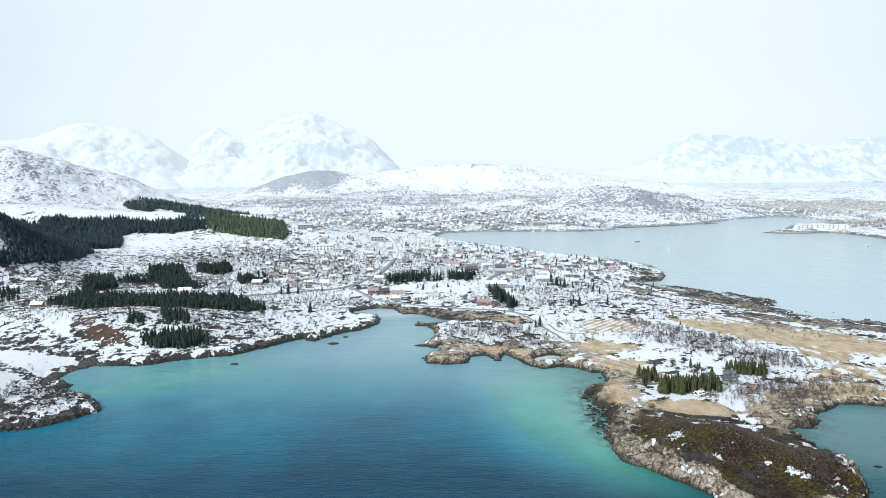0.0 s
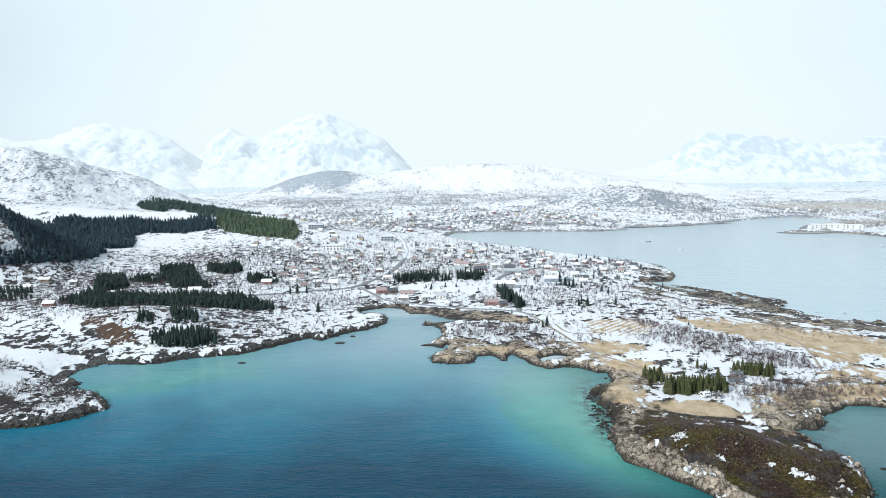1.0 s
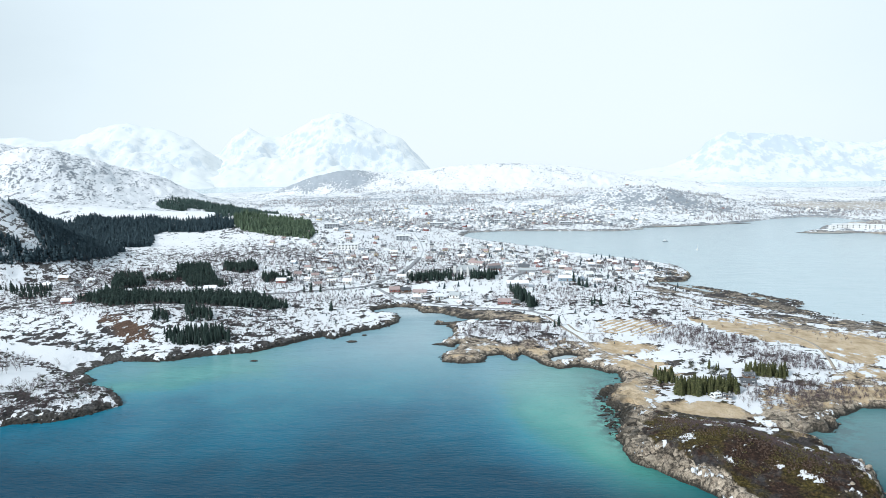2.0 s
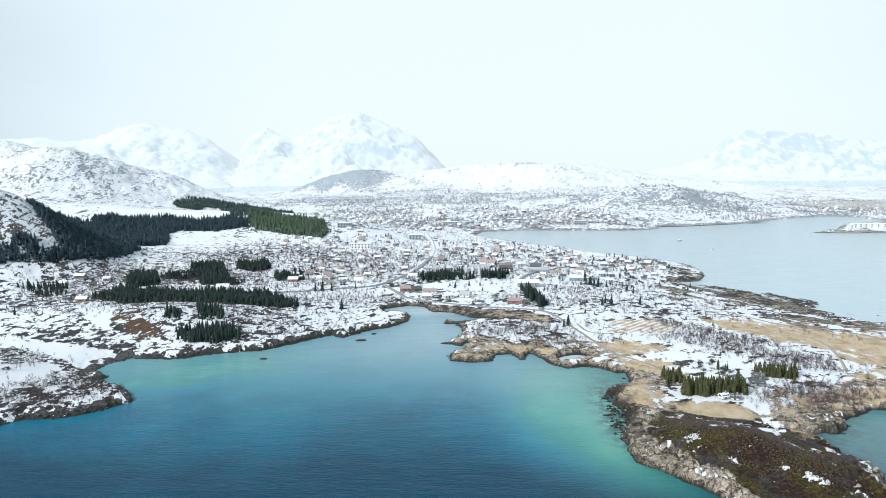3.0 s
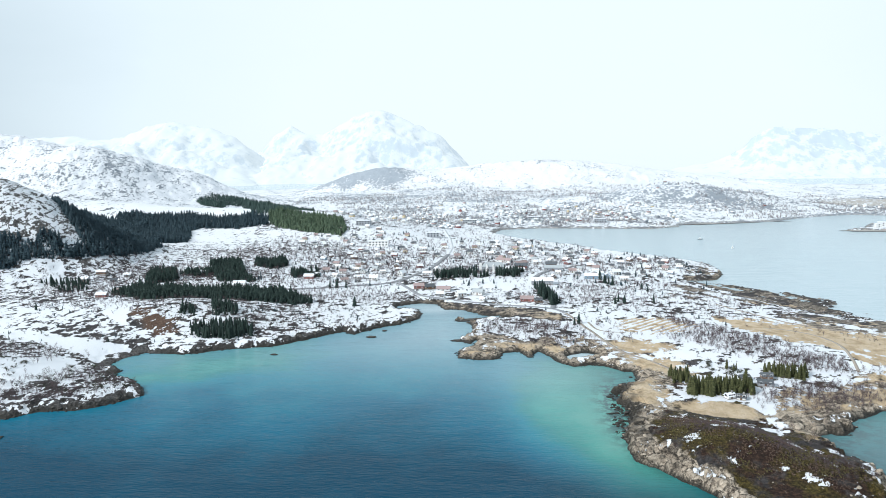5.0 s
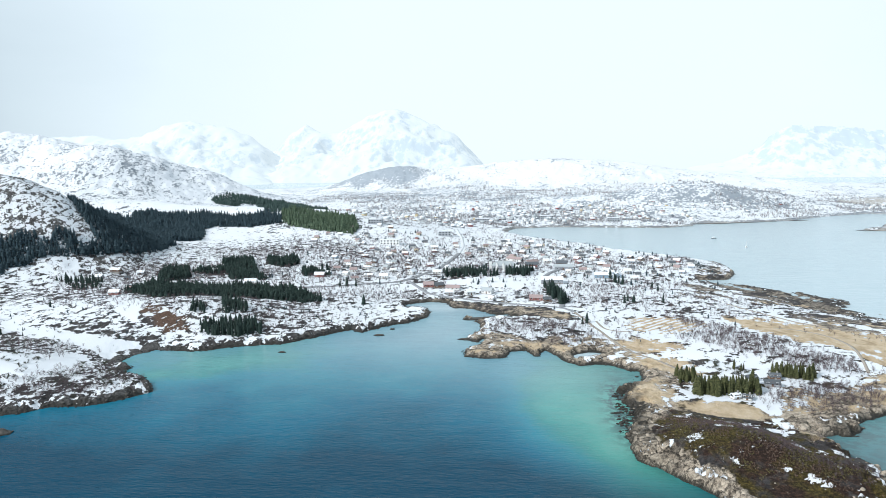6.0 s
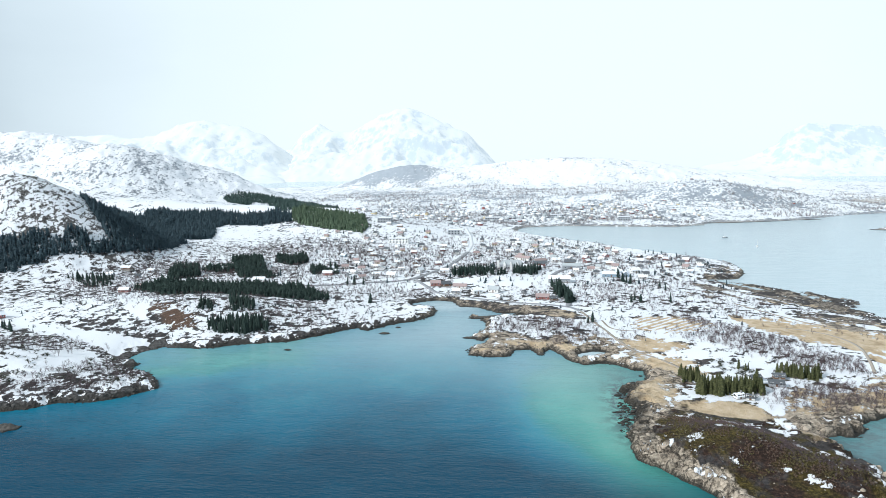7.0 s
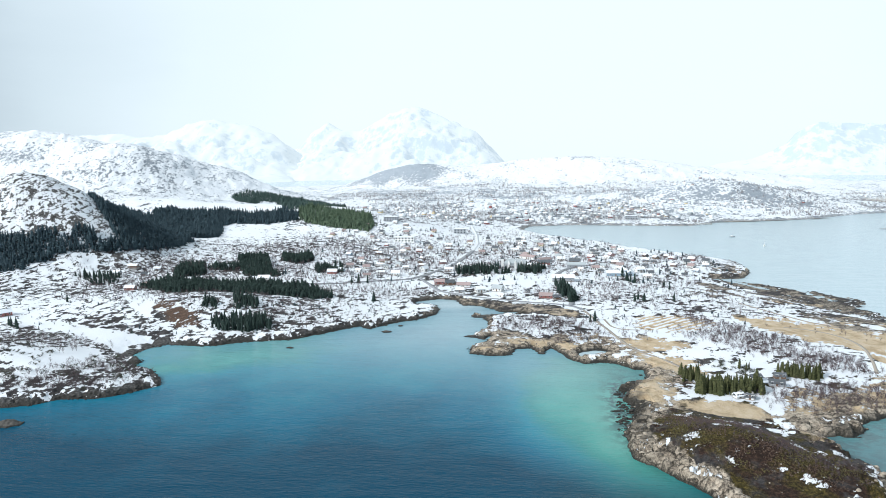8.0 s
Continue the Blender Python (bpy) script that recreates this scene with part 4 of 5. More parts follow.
joined("spruce_groves", FINE_SPRUCES, spots[298:], GROVE_GREEN, "dark spruces in small groves and hedges among snowy fields", "trees", 0.15, 0.1, seed=19)


PACKED_SNOW = plain("packed_snow", (0.66, 0.67, 0.68), 0.8, 0.2, 2.5, coords="Generated")
TRACK = plain("gravel_track", (0.36, 0.315, 0.26), 0.9, 0.3, 2.0, coords="Generated")
# lines of the roads in the plan, width, surface
MAIN_ROAD = [(-330, 575), (-230, 590), (-171, 602), (-145, 617), (-117, 633), (-98, 644), (-86, 661), (-77, 683), (-67, 721), (-62, 790), (-59, 856)]
HIGH_ROAD = [(-59, 856), (-60, 922), (-70, 998), (-89, 1103)]
SHORE_ROAD = [(-88, 650), (-74, 623), (-59, 594), (-41, 580), (-12, 568), (21, 555), (38, 548), (54, 544), (63, 528)]
SHORE_TRACK = [(63, 528), (71, 487), (80, 450), (88, 418), (102, 401), (111, 385), (113, 379)]
FARM_TRACK = [(183, 560), (203, 516), (223, 485), (254, 474), (265, 446), (285, 425)]
STREET = [(54, 544), (58, 600), (40, 660), (60, 720), (92, 765), (130, 800)]
MEADOW_TRACK = [(191, 478), (210, 473), (221, 452), (221, 429), (214, 400), (208, 381)]
FIELD_TRACK = [(76, 495), (79, 473), (84, 465), (99, 466)]
CABIN_PATH = [(114, 374), (124, 368), (140, 371)]
ROADS = [(MAIN_ROAD, 5.5, ASPHALT, "grey asphalt road ploughed clear of snow"), (HIGH_ROAD, 3.6, PACKED_SNOW, "snow-covered village road"), (SHORE_ROAD, 3.6, ASPHALT, "narrow grey shore road with snowy verges"),
         (SHORE_TRACK, 2.0, TRACK, "narrow gravel track along a rocky shore"), (FARM_TRACK, 2.2, TRACK, "gravel farm track between winter fields"),
         (STREET, 4.5, ASPHALT, "village street with patches of snow"), (MEADOW_TRACK, 1.8, TRACK, "pale worn track over a tan meadow"), (FIELD_TRACK, 1.6, TRACK, "narrow dark track beside a snowy field"), (CABIN_PATH, 3.0, PACKED_SNOW, "snow-covered path up to a cabin")]


def off_road(x, y, clear):
    """True where no road or track comes nearer than so many metres."""
    ok = np.ones(np.shape(x), bool)
    for line, width, _, _ in ROADS:
        for (ax, ay), (bx, by) in zip(line, line[1:]):
            dx, dy = bx - ax, by - ay
            t = np.clip(((x - ax) * dx + (y - ay) * dy) / (dx * dx + dy * dy), 0, 1)
            ok &= np.hypot(x - ax - t * dx, y - ay - t * dy) > clear + width / 2
    return ok


# scrub: thickets of bare birch and willow, denser in hollows. x, y, half length, half width, turn, plants to 100 square metres
WEST_THICKETS = [(165, 425, 55, 24, -45, 6.5), (150, 478, 40, 10, -60, 6), (195, 392, 26, 14, -10, 6), (-210, 340, 40, 26, 25, 4), (-235, 312, 50, 10, 15, 5),
                 (-290, 375, 50, 24, 10, 2.4), (-150, 470, 60, 26, 10, 1.4), (-115, 585, 60, 30, 10, 3), (20, 480, 36, 24, 0, 4), (60, 465, 40, 40, 0, 3)]
MID_THICKETS = [(65, 590, 60, 36, 0, 2.2), (120, 640, 60, 36, 0, 2), (-290, 610, 140, 60, 0, 2), (-330, 690, 110, 60, 0, 3), (-150, 720, 110, 110, 0, 2.0),
                (-260, 820, 130, 60, 0, 1.6), (0, 760, 120, 120, 0, 1.6), (-230, 510, 130, 40, 0, 1.6), (160, 335, 26, 18, 0, 4), (178, 350, 30, 18, 0, 5)]
EAST_THICKETS = [(150, 290, 18, 10, -20, 5), (112, 282, 26, 12, -25, 16), (135, 262, 28, 12, -30, 10), (205, 345, 50, 20, 0, 3), (-330, 560, 70, 30, 0, 2),
                 (150, 560, 90, 60, -20, 1.0), (-130, 880, 170, 90, 0, 1.1), (140, 770, 80, 70, -30, 1.6), (250, 470, 60, 30, -30, 0.6)]
THICKETS = WEST_THICKETS + MID_THICKETS + EAST_THICKETS
scrub = []
for k, (cx, cy, rx, ry, turn, dense) in enumerate(THICKETS):
    g = np.random.default_rng(200 + k)
    n = int((2.6 if cy < 640 else 1.5) * dense * math.pi * rx * ry / 100)
    a, r = g.uniform(0, 6.283, n), np.sqrt(g.uniform(0, 1, n)) * g.uniform(0.7, 1.25, n)
    u, v, t = r * np.cos(a) * rx, r * np.sin(a) * ry, radians(turn)
    px, py = cx + u * math.cos(t) - v * math.sin(t), cy + u * math.sin(t) + v * math.cos(t)
    low = 0.9 if cy < 300 else (1.6 if cy < 640 else 2.0)
    scrub.append(np.column_stack([px, py, g.uniform(low, low * 2.2, n)]))
scrub = np.concatenate(scrub)
inland = land(scrub[:, 0], scrub[:, 1])[1]
scrub = scrub[(inland > 4) & off_road(scrub[:, 0], scrub[:, 1] - 3, 2.5)]
joined("birch_scrub", BUSHES, scrub, TWIGS, "leafless grey-brown birch and willow scrub in snow", "scrub", 0.2, 0.1, seed=9)
trees = scrub[(scrub[:, 2] > 2.9) & (scrub[:, 1] > 330) & (scrub[:, 1] < 900)][::23][:140]
trees = np.column_stack([trees[:, :2] + 1.5, trees[:, 2] * 1.7])
set_out([birch_tree(k) for k in range(5)], trees, 12)
# squat junipers and willows on the western point and along the shore
JUNIPER = needle_material("juniper", (0.030, 0.034, 0.024), (0.105, 0.108, 0.078))
clumps = np.column_stack([rng.uniform(-300, -180, 420), rng.uniform(300, 400, 420), rng.uniform(0.7, 2.4, 420)])
clumps = np.concatenate([clumps, np.column_stack([rng.uniform(-330, -90, 240), rng.uniform(400, 540, 240), rng.uniform(0.6, 1.7, 240)]), np.column_stack([rng.uniform(127, 146, 34), rng.uniform(374, 394, 34), rng.uniform(1.0, 2.2, 34)])])
clumps = clumps[(land(clumps[:, 0], clumps[:, 1])[1] > 5) & (fbm(clumps[:, 0], clumps[:, 1], 22, 97, 3) > 0.0)]
joined("juniper_scrub", [twig_shape(500 + k, 40, 1.5, 0.06) for k in range(6)], clumps, JUNIPER, "squat olive-brown juniper and willow bushes in snow", "scrub", 0.25, 0.1, seed=31)
# heather and crowberry on the headland
ISLE = [(82, 306), (99, 318), (114, 302), (134, 284), (150, 268), (158, 250), (150, 236), (135, 236), (117, 240), (104, 250), (91, 264), (80, 282)]
HEATHER = needle_material("heather", (0.046, 0.031, 0.024), (0.235, 0.160, 0.122))
MOSS = needle_material("crowberry", (0.040, 0.036, 0.012), (0.23, 0.195, 0.085))
for seed, mat, label, low in ((90, HEATHER, "dark red-brown heather over a headland", True), (91, MOSS, "olive crowberry and moss over a headland", False)):
    tufts = in_ring(ISLE, np.random.default_rng(seed), 0.95)
    tufts = tufts[(fbm(tufts[:, 0], tufts[:, 1], 13, 90, 4, 0.6) < -0.05) == low]
    tufts = tufts[(fbm(tufts[:, 0], tufts[:, 1], 6, 92, 3) > -0.18) & (inside_distance(tufts[:, 0], tufts[:, 1], np.array(ISLE, float)) > 5 + 9 * fbm(tufts[:, 0], tufts[:, 1], 7, 93, 3))]
    joined("heather", [twig_shape(400 + k, 12, 1.3, 0.14) for k in range(6)], np.column_stack([tufts, np.random.default_rng(seed + 5).uniform(0.25, 0.75, len(tufts))]), mat, label, "heather", 0.3, 0.05, seed=seed)
stones = in_ring(ISLE, np.random.default_rng(95), 4.2)
joined("headland_stones", BOULDERS, np.column_stack([stones, 0.2 + 0.6 * np.random.default_rng(96).uniform(0, 1, len(stones)) ** 2]), PALE_ROCK, "pale stones and low outcrops among heather", "rocks", 0.3, 0.1, seed=29)
# young spruces and junipers dotted between the houses and over the western slopes
young = np.concatenate([np.column_stack([rng.uniform(-260, 240, 420), rng.uniform(620, 1000, 420), rng.uniform(1.6, 5.0, 420)]),
                        np.column_stack([rng.uniform(-420, -90, 300), rng.uniform(400, 700, 300), rng.uniform(1.0, 2.8, 300)]),
                        np.column_stack([rng.uniform(40, 170, 60), rng.uniform(440, 640, 60), rng.uniform(1.0, 3.2, 60)])])
young = young[(land(young[:, 0], young[:, 1])[1] > 8) & off_road(young[:, 0], young[:, 1], 2)]
joined("young_spruces", SPRUCES, young, SPRUCE_HAZED, "small dark spruces and junipers dotted over snow", "trees", 0.3, 0.1, seed=14)
# far woods beyond the village: leafless, distance haze painted into their pale twigs
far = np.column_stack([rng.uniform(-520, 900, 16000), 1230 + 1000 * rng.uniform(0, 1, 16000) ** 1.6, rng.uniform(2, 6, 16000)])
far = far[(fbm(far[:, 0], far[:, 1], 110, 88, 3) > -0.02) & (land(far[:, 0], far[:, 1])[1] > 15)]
town = np.column_stack([rng.uniform(-330, 260, 5200), rng.uniform(760, 1420, 5200), rng.uniform(1.6, 4.2, 5200)])
town = town[(fbm(town[:, 0], town[:, 1], 45, 89, 3) > -0.12) & (land(town[:, 0], town[:, 1])[1] > 8) & off_road(town[:, 0], town[:, 1], 3)]
joined("birch_scrub", BUSHES, town, TWIGS, "bare brown garden birches between village houses", "scrub", 0.25, 0.1, seed=15)
HAZED_TWIGS = needle_material("hazed_twigs", (0.22, 0.21, 0.215), (0.42, 0.395, 0.39))
joined("birch_wood", [twig_shape(300 + k, 16, 0.6, 0.05) for k in range(5)], far, HAZED_TWIGS, "far leafless birch wood, its twigs coloured pale for haze", "wood", 0.2, 0.2, seed=10)


# ---------------------------------------------------------------- shore rock
def along_shore(ring, count, seed, out, back, small, large):
    g = np.random.default_rng(seed)
    ring = np.array(ring, float)
    ends = ring[1:] - ring[:-1]
    run = np.hypot(ends[:, 0], ends[:, 1])
    i = g.choice(len(run), count, p=run / run.sum())
    p = ring[:-1][i] + ends[i] * g.uniform(0, 1, count)[:, None] + g.normal(0, 5, (count, 2))
    s = land(p[:, 0], p[:, 1])[1]
    keep = (s > -out) & (s < back)
    return np.column_stack([p[keep], (small + (large - small) * g.uniform(0, 1, keep.sum()) ** 3)])


joined("shore_boulders", BOULDERS, along_shore(BAY_EAST[:28], 420, 61, 0.4, 12, 0.4, 2.2), PALE_ROCK, "pale tan fractured shore rocks of a headland", "rocks", 0.3, 0.1, seed=21)
KELP = [q for q in BAY_EAST if 285 < q[1] < 400 and q[0] < 110]
joined("shore_boulders", BOULDERS, along_shore(KELP, 700, 66, 4.0, 3.0, 0.5, 2.4), DARK_ROCK, "kelp-dark rocks awash beside a headland", "rocks", 0.3, 0.1, seed=26)
joined("shore_boulders", BOULDERS, along_shore(BAY_WEST, 3600, 62, 1.2, 5, 0.4, 2.0), DARK_ROCK, "dark weathered shore rocks at the waterline", "rocks", 0.3, 0.1, seed=22)
joined("shore_boulders", BOULDERS, along_shore(BAY_MID, 900, 63, 1.0, 3, 0.4, 1.6), DARK_ROCK, "brown-grey shore rocks at the waterline", "rocks", 0.3, 0.1, seed=23)
joined("shore_boulders", BOULDERS, along_shore(BAY_MID, 900, 67, 0.2, 9, 0.3, 1.3), PALE_ROCK, "pale tan fractured rocks above the waterline", "rocks", 0.3, 0.15, seed=27)
joined("shore_boulders", BOULDERS, along_shore(LAGOON[:14], 1500, 64, 1, 10, 0.3, 1.4), DARK_ROCK, "weed-dark tidal rocks of a lagoon shore", "rocks", 0.4, 0.1, seed=24)


def skerry(seed, length, width, height):
    """A low rock in the sea, ridged and split."""
    xs, ys = np.linspace(-1, 1, 40), np.linspace(-1, 1, 28)
    u, v = (q.ravel() for q in np.meshgrid(xs, ys))
    e = np.sqrt(u ** 2 + v ** 2) + 0.28 * fbm(u * 3, v * 3, 1, seed, 3)
    h = height * np.clip(1 - e ** 2, -0.6, 1) ** 1.0 * (0.75 + 0.5 * np.abs(fbm(u * 4, v * 5, 1, seed + 4, 3))) - 0.15
    i = (np.arange(27)[:, None] * 40 + np.arange(39)[None, :]).ravel()
    quads = np.stack([i, i + 1, i + 41, i + 40], 1).astype(np.int32)
    return new("skerry", mesh_of("skerry", np.stack([u * length / 2, v * width / 2, h], 1), quads, DARK_ROCK))


for seed, x, y, length, width, height, turn in ((1, -211, 271, 15, 10, 2.4, 15), (2, -127.5, 412, 5.5, 3, 1.1, 0), (3, -75, 459, 9, 5, 1.4, 5), (4, -69, 477, 4.5, 3.5, 1.1, 0),
                                                (5, 73, 341, 3.4, 1.8, 0.6, 10), (6, 73, 327, 5, 2, 0.6, 0), (7, 171, 262, 4, 2.2, 0.7, 0),
                                                (8, -6, 515, 36, 9, 1.5, 18), (9, -13, 453, 15, 6, 1.2, 8), (15, 33, 416, 5.5, 3.5, 1.3, 0), (16, 80, 406, 11, 5, 0.8, -25),
                                                (17, 87, 393, 9, 4, 0.7, 0), (18, -60, 549, 15, 5, 0.8, 12), (19, 70, 322, 7, 3, 0.6, 15), (20, 72, 346, 6, 3.5, 0.7, 40)):
    ob = tagged(skerry(seed, length, width, height), "low dark rock rising from the sea", "rock", "skerries")
    ob.matrix_basis = pose(x, y, 0, 0, 0, turn)


SAND = rock_material("tidal_sand", (0.20, 0.185, 0.16), (0.48, 0.45, 0.40), 6.0)
for seed, x, y, length, width, height, turn in ((11, 400, 1320, 190, 26, 1.0, 20), (12, 258, 1238, 80, 16, 0.9, 14), (13, 480, 1356, 120, 18, 0.8, 4), (14, 590, 1172, 90, 22, 1.2, -8)):
    bar = tagged(skerry(seed, length, width, height), "low pale sandbar bared by the tide", "sandbar", "sandbars")
    bar.data.materials[0] = SAND
    bar.name = "sandbar"
    bar.matrix_basis = pose(x, y, 0.2, 0, 0, turn)


# ---------------------------------------------------------------- roads
def road(name, points, width, mat, label, lift=0.25):
    """A strip laid on the ground along a line of the plan."""
    p = np.array(points, float)
    t = np.concatenate([[0], np.cumsum(np.hypot(*np.diff(p, axis=0).T))])
    q = np.arange(0, t[-1], 2.5)
    c = np.stack([np.interp(q, t, p[:, 0]), np.interp(q, t, p[:, 1])], 1)
    for _ in range(12):
        c[1:-1] = 0.25 * c[:-2] + 0.5 * c[1:-1] + 0.25 * c[2:]
    way = np.gradient(c, axis=0)
    way = way / np.linalg.norm(way, axis=1)[:, None]
    side = np.stack([-way[:, 1], way[:, 0]], 1)
    rows = [c + side * width * f for f in (-0.58, -0.5, 0.0, 0.5, 0.58)]
    z = np.max([np.maximum(land(r[:, 0], r[:, 1])[0], 0.3) for r in rows], 0) + lift
    for _ in range(6):
        z[1:-1] = 0.25 * z[:-2] + 0.5 * z[1:-1] + 0.25 * z[2:]
    places = np.concatenate([np.column_stack([r, z + d]) for r, d in zip(rows, (-1.2, 0, 0.06, 0, -1.2))])
    n = len(c)
    i = np.arange(n - 1)
    quads = np.concatenate([np.stack([i + k * n, i + 1 + k * n, i + 1 + (k + 1) * n, i + (k + 1) * n], 1) for k in range(4)])[:, ::-1].astype(np.int32)
    tagged(new(name, mesh_of(name, places, quads, mat)), label, "road", kind="structure")


for line, width, mat, label in ROADS:
    road("road", line, width, mat, label, 0.2 if mat is ASPHALT else 0.05)

# ---------------------------------------------------------------- buildings
# red boards, and the red tiles below, are muted to imitate haze
WALLS = {"white": plain("white_boards", (0.74, 0.74, 0.72), 0.6, 0.12), "red": plain("red_boards", (0.30, 0.115, 0.105), 0.7, 0.25), "ochre": plain("ochre_boards", (0.62, 0.52, 0.34), 0.7, 0.2),
         "grey": plain("grey_boards", (0.33, 0.35, 0.37), 0.7, 0.2), "brown": plain("brown_boards", (0.14, 0.08, 0.05), 0.8, 0.25), "blue": plain("blue_grey_boards", (0.24, 0.33, 0.40), 0.7, 0.2)}
ROOFS = {"snowy": ROOF_SNOW, "slate": plain("slate_roof", (0.10, 0.11, 0.12), 0.6, 0.3), "red": plain("red_roof_tiles", (0.36, 0.275, 0.26), 0.7, 0.3), "grey": plain("grey_sheet_roof", (0.42, 0.45, 0.46), 0.5, 0.15)}
TRIM = plain("white_trim", (0.78, 0.78, 0.76), 0.6, 0.08)
STONE = plain("foundation_stone", (0.30, 0.29, 0.27), 0.9, 0.2)
PANE, pane_nt, pane_bsdf = material("window_glass")
pane_bsdf.inputs["Base Color"].default_value, pane_bsdf.inputs["Roughness"].default_value = (0.03, 0.04, 0.05, 1), 0.08


def gable_wall(bm, l, w, eaves, ridge):
    """The shell of a house: four walls and two gables."""
    x, y = l / 2, w / 2
    v = [bm.verts.new(p) for p in ((-x, -y, 0), (x, -y, 0), (x, y, 0), (-x, y, 0), (-x, -y, eaves), (x, -y, eaves), (x, y, eaves), (-x, y, eaves), (-x, 0, ridge), (x, 0, ridge))]
    for f in ((0, 1, 5, 4), (2, 3, 7, 6), (1, 2, 6, 9, 5), (3, 0, 4, 8, 7), (4, 5, 9, 8), (6, 7, 8, 9), (3, 2, 1, 0)):
        bm.faces.new([v[i] for i in f])


def roof_slabs(bm, l, w, eaves, ridge, over=0.5, thick=0.28):
    """Two sloping slabs that meet at the ridge and hang over the walls."""
    x, drop = l / 2 + over, over * (ridge - eaves) / (w / 2)
    for side in (-1, 1):
        edge = side * (w / 2 + over)
        pts = [(-x, 0, ridge), (x, 0, ridge), (x, edge, eaves - drop), (-x, edge, eaves - drop)]
        low, high = [bm.verts.new((a, b, c + 0.02)) for a, b, c in pts], [bm.verts.new((a, b, c + thick)) for a, b, c in pts]
        order = (0, 1, 2, 3) if side < 0 else (3, 2, 1, 0)
        bm.faces.new([high[i] for i in order[::-1]])
        bm.faces.new([low[i] for i in order])
        for i in range(4):
            j = (i + 1) % 4
            bm.faces.new([low[i], low[j], high[j], high[i]])
    bmesh.ops.recalc_face_normals(bm, faces=bm.faces)


def house(wall, roof, l=8.6, w=6.6, eaves=3.0, ridge=5.3, full=True, chimney=True, label=""):
    root = new("house")
    bm = bmesh.new()
    gable_wall(bm, l, w, eaves, ridge)
    part("wall", bm, WALLS[wall], root)
    bm = bmesh.new()
    roof_slabs(bm, l, w, eaves, ridge)
    top = part("roof", bm, ROOFS[roof], root, {"snowy": "snow-covered roof", "slate": "dark slate roof", "red": "red tiled roof", "grey": "grey sheet roof"}[roof])
    if full:
        bm = bmesh.new()
        box(bm, -l / 2 - 0.12, l / 2 + 0.12, -w / 2 - 0.12, w / 2 + 0.12, -1.6, 0.35)
        part("foundation", bm, STONE, root)
        bm = bmesh.new()
        box(bm, -0.5, 0.5, -w / 2 - 0.08, -w / 2 + 0.02, 0.35, 2.4)
        part("door", bm, WALLS["brown"], root)
    else:
        bm = bmesh.new()
        box(bm, -l / 2 - 0.1, l / 2 + 0.1, -w / 2 - 0.1, w / 2 + 0.1, -2.5, 0.3)
        part("foundation", bm, STONE, root)
    if chimney:
        bm = bmesh.new()
        box(bm, l * 0.18, l * 0.18 + 0.8, -0.4, 0.4, ridge - 0.6, ridge + 1.1, 0.06)
        part("chimney", bm, STONE, top)

    def window(x, y, z, gable):
        n = 0.07
        bm = bmesh.new()
        if gable:
            box(bm, x - n, x + n, y - 0.62, y + 0.62, z - 0.7, z + 0.7)
        else:
            box(bm, x - 0.62, x + 0.62, y - n, y + n, z - 0.7, z + 0.7)
        edge = part("window", bm, TRIM, root)
        bm = bmesh.new()
        if gable:
            box(bm, x - n - 0.03, x + n + 0.03, y - 0.48, y + 0.48, z - 0.56, z + 0.56)
        else:
            box(bm, x - 0.48, x + 0.48, y - n - 0.03, y + n + 0.03, z - 0.56, z + 0.56)
        part("pane", bm, PANE, edge)
    if full:
        for x in (-l * 0.33, l * 0.3):
            for y in (-w / 2, w / 2):
                window(x, y, 1.9, False)
        for x in (-l / 2, l / 2):
            window(x, -w * 0.2, 1.9, True)
            window(x, w * 0.2, 1.9, True)
            window(x, 0, eaves + (ridge - eaves) * 0.35, True)
    else:
        window(-l * 0.25, -w / 2, 1.9, False)
        window(l * 0.25, -w / 2, 1.9, False)
    wall_word = {"white": "white-painted", "red": "red-painted", "ochre": "ochre", "grey": "grey", "brown": "dark brown", "blue": "blue-grey"}[wall]
    roof_word = {"snowy": "a snow-covered roof", "slate": "a dark slate roof", "red": "a red tiled roof", "grey": "a grey metal roof"}[roof]
    return tagged(root, label or f"{wall_word} wooden house with {roof_word}, standing in snow", "house", "village houses")


def settle(ob, x, y, turn, sink=0.15):
    """Stands a building level on the highest ground under it."""
    z = max(height_at(x + dx, y + dy) for dx in (-4, 0, 4) for dy in (-3, 0, 3))
    return pose(x, y, max(z, 0.6) - sink, 0, 0, turn)


# houses that stand out: wall, roof, length, width, eaves, ridge, x, y, turn
WEST_HOUSES = [("red", "snowy", 11, 7, 3.4, 5.8, -313, 527, 5), ("brown", "snowy", 13, 7, 3.2, 5.2, -383, 640, 0), ("grey", "snowy", 8, 6, 3, 5, -357, 641, 15),
               ("white", "snowy", 10, 8, 4.5, 7.5, -312, 676, 60), ("white", "snowy", 12, 7, 3.6, 6, -292, 672, 0), ("white", "snowy", 14, 8, 3.6, 6.2, -231, 613, 8),
               ("red", "snowy", 12, 8, 3.8, 6.4, -178, 657, 5), ("red", "red", 12, 8, 3.8, 6.5, -64, 622, 10), ("brown", "slate", 11, 8, 3.6, 6.2, -54, 621, 20)]
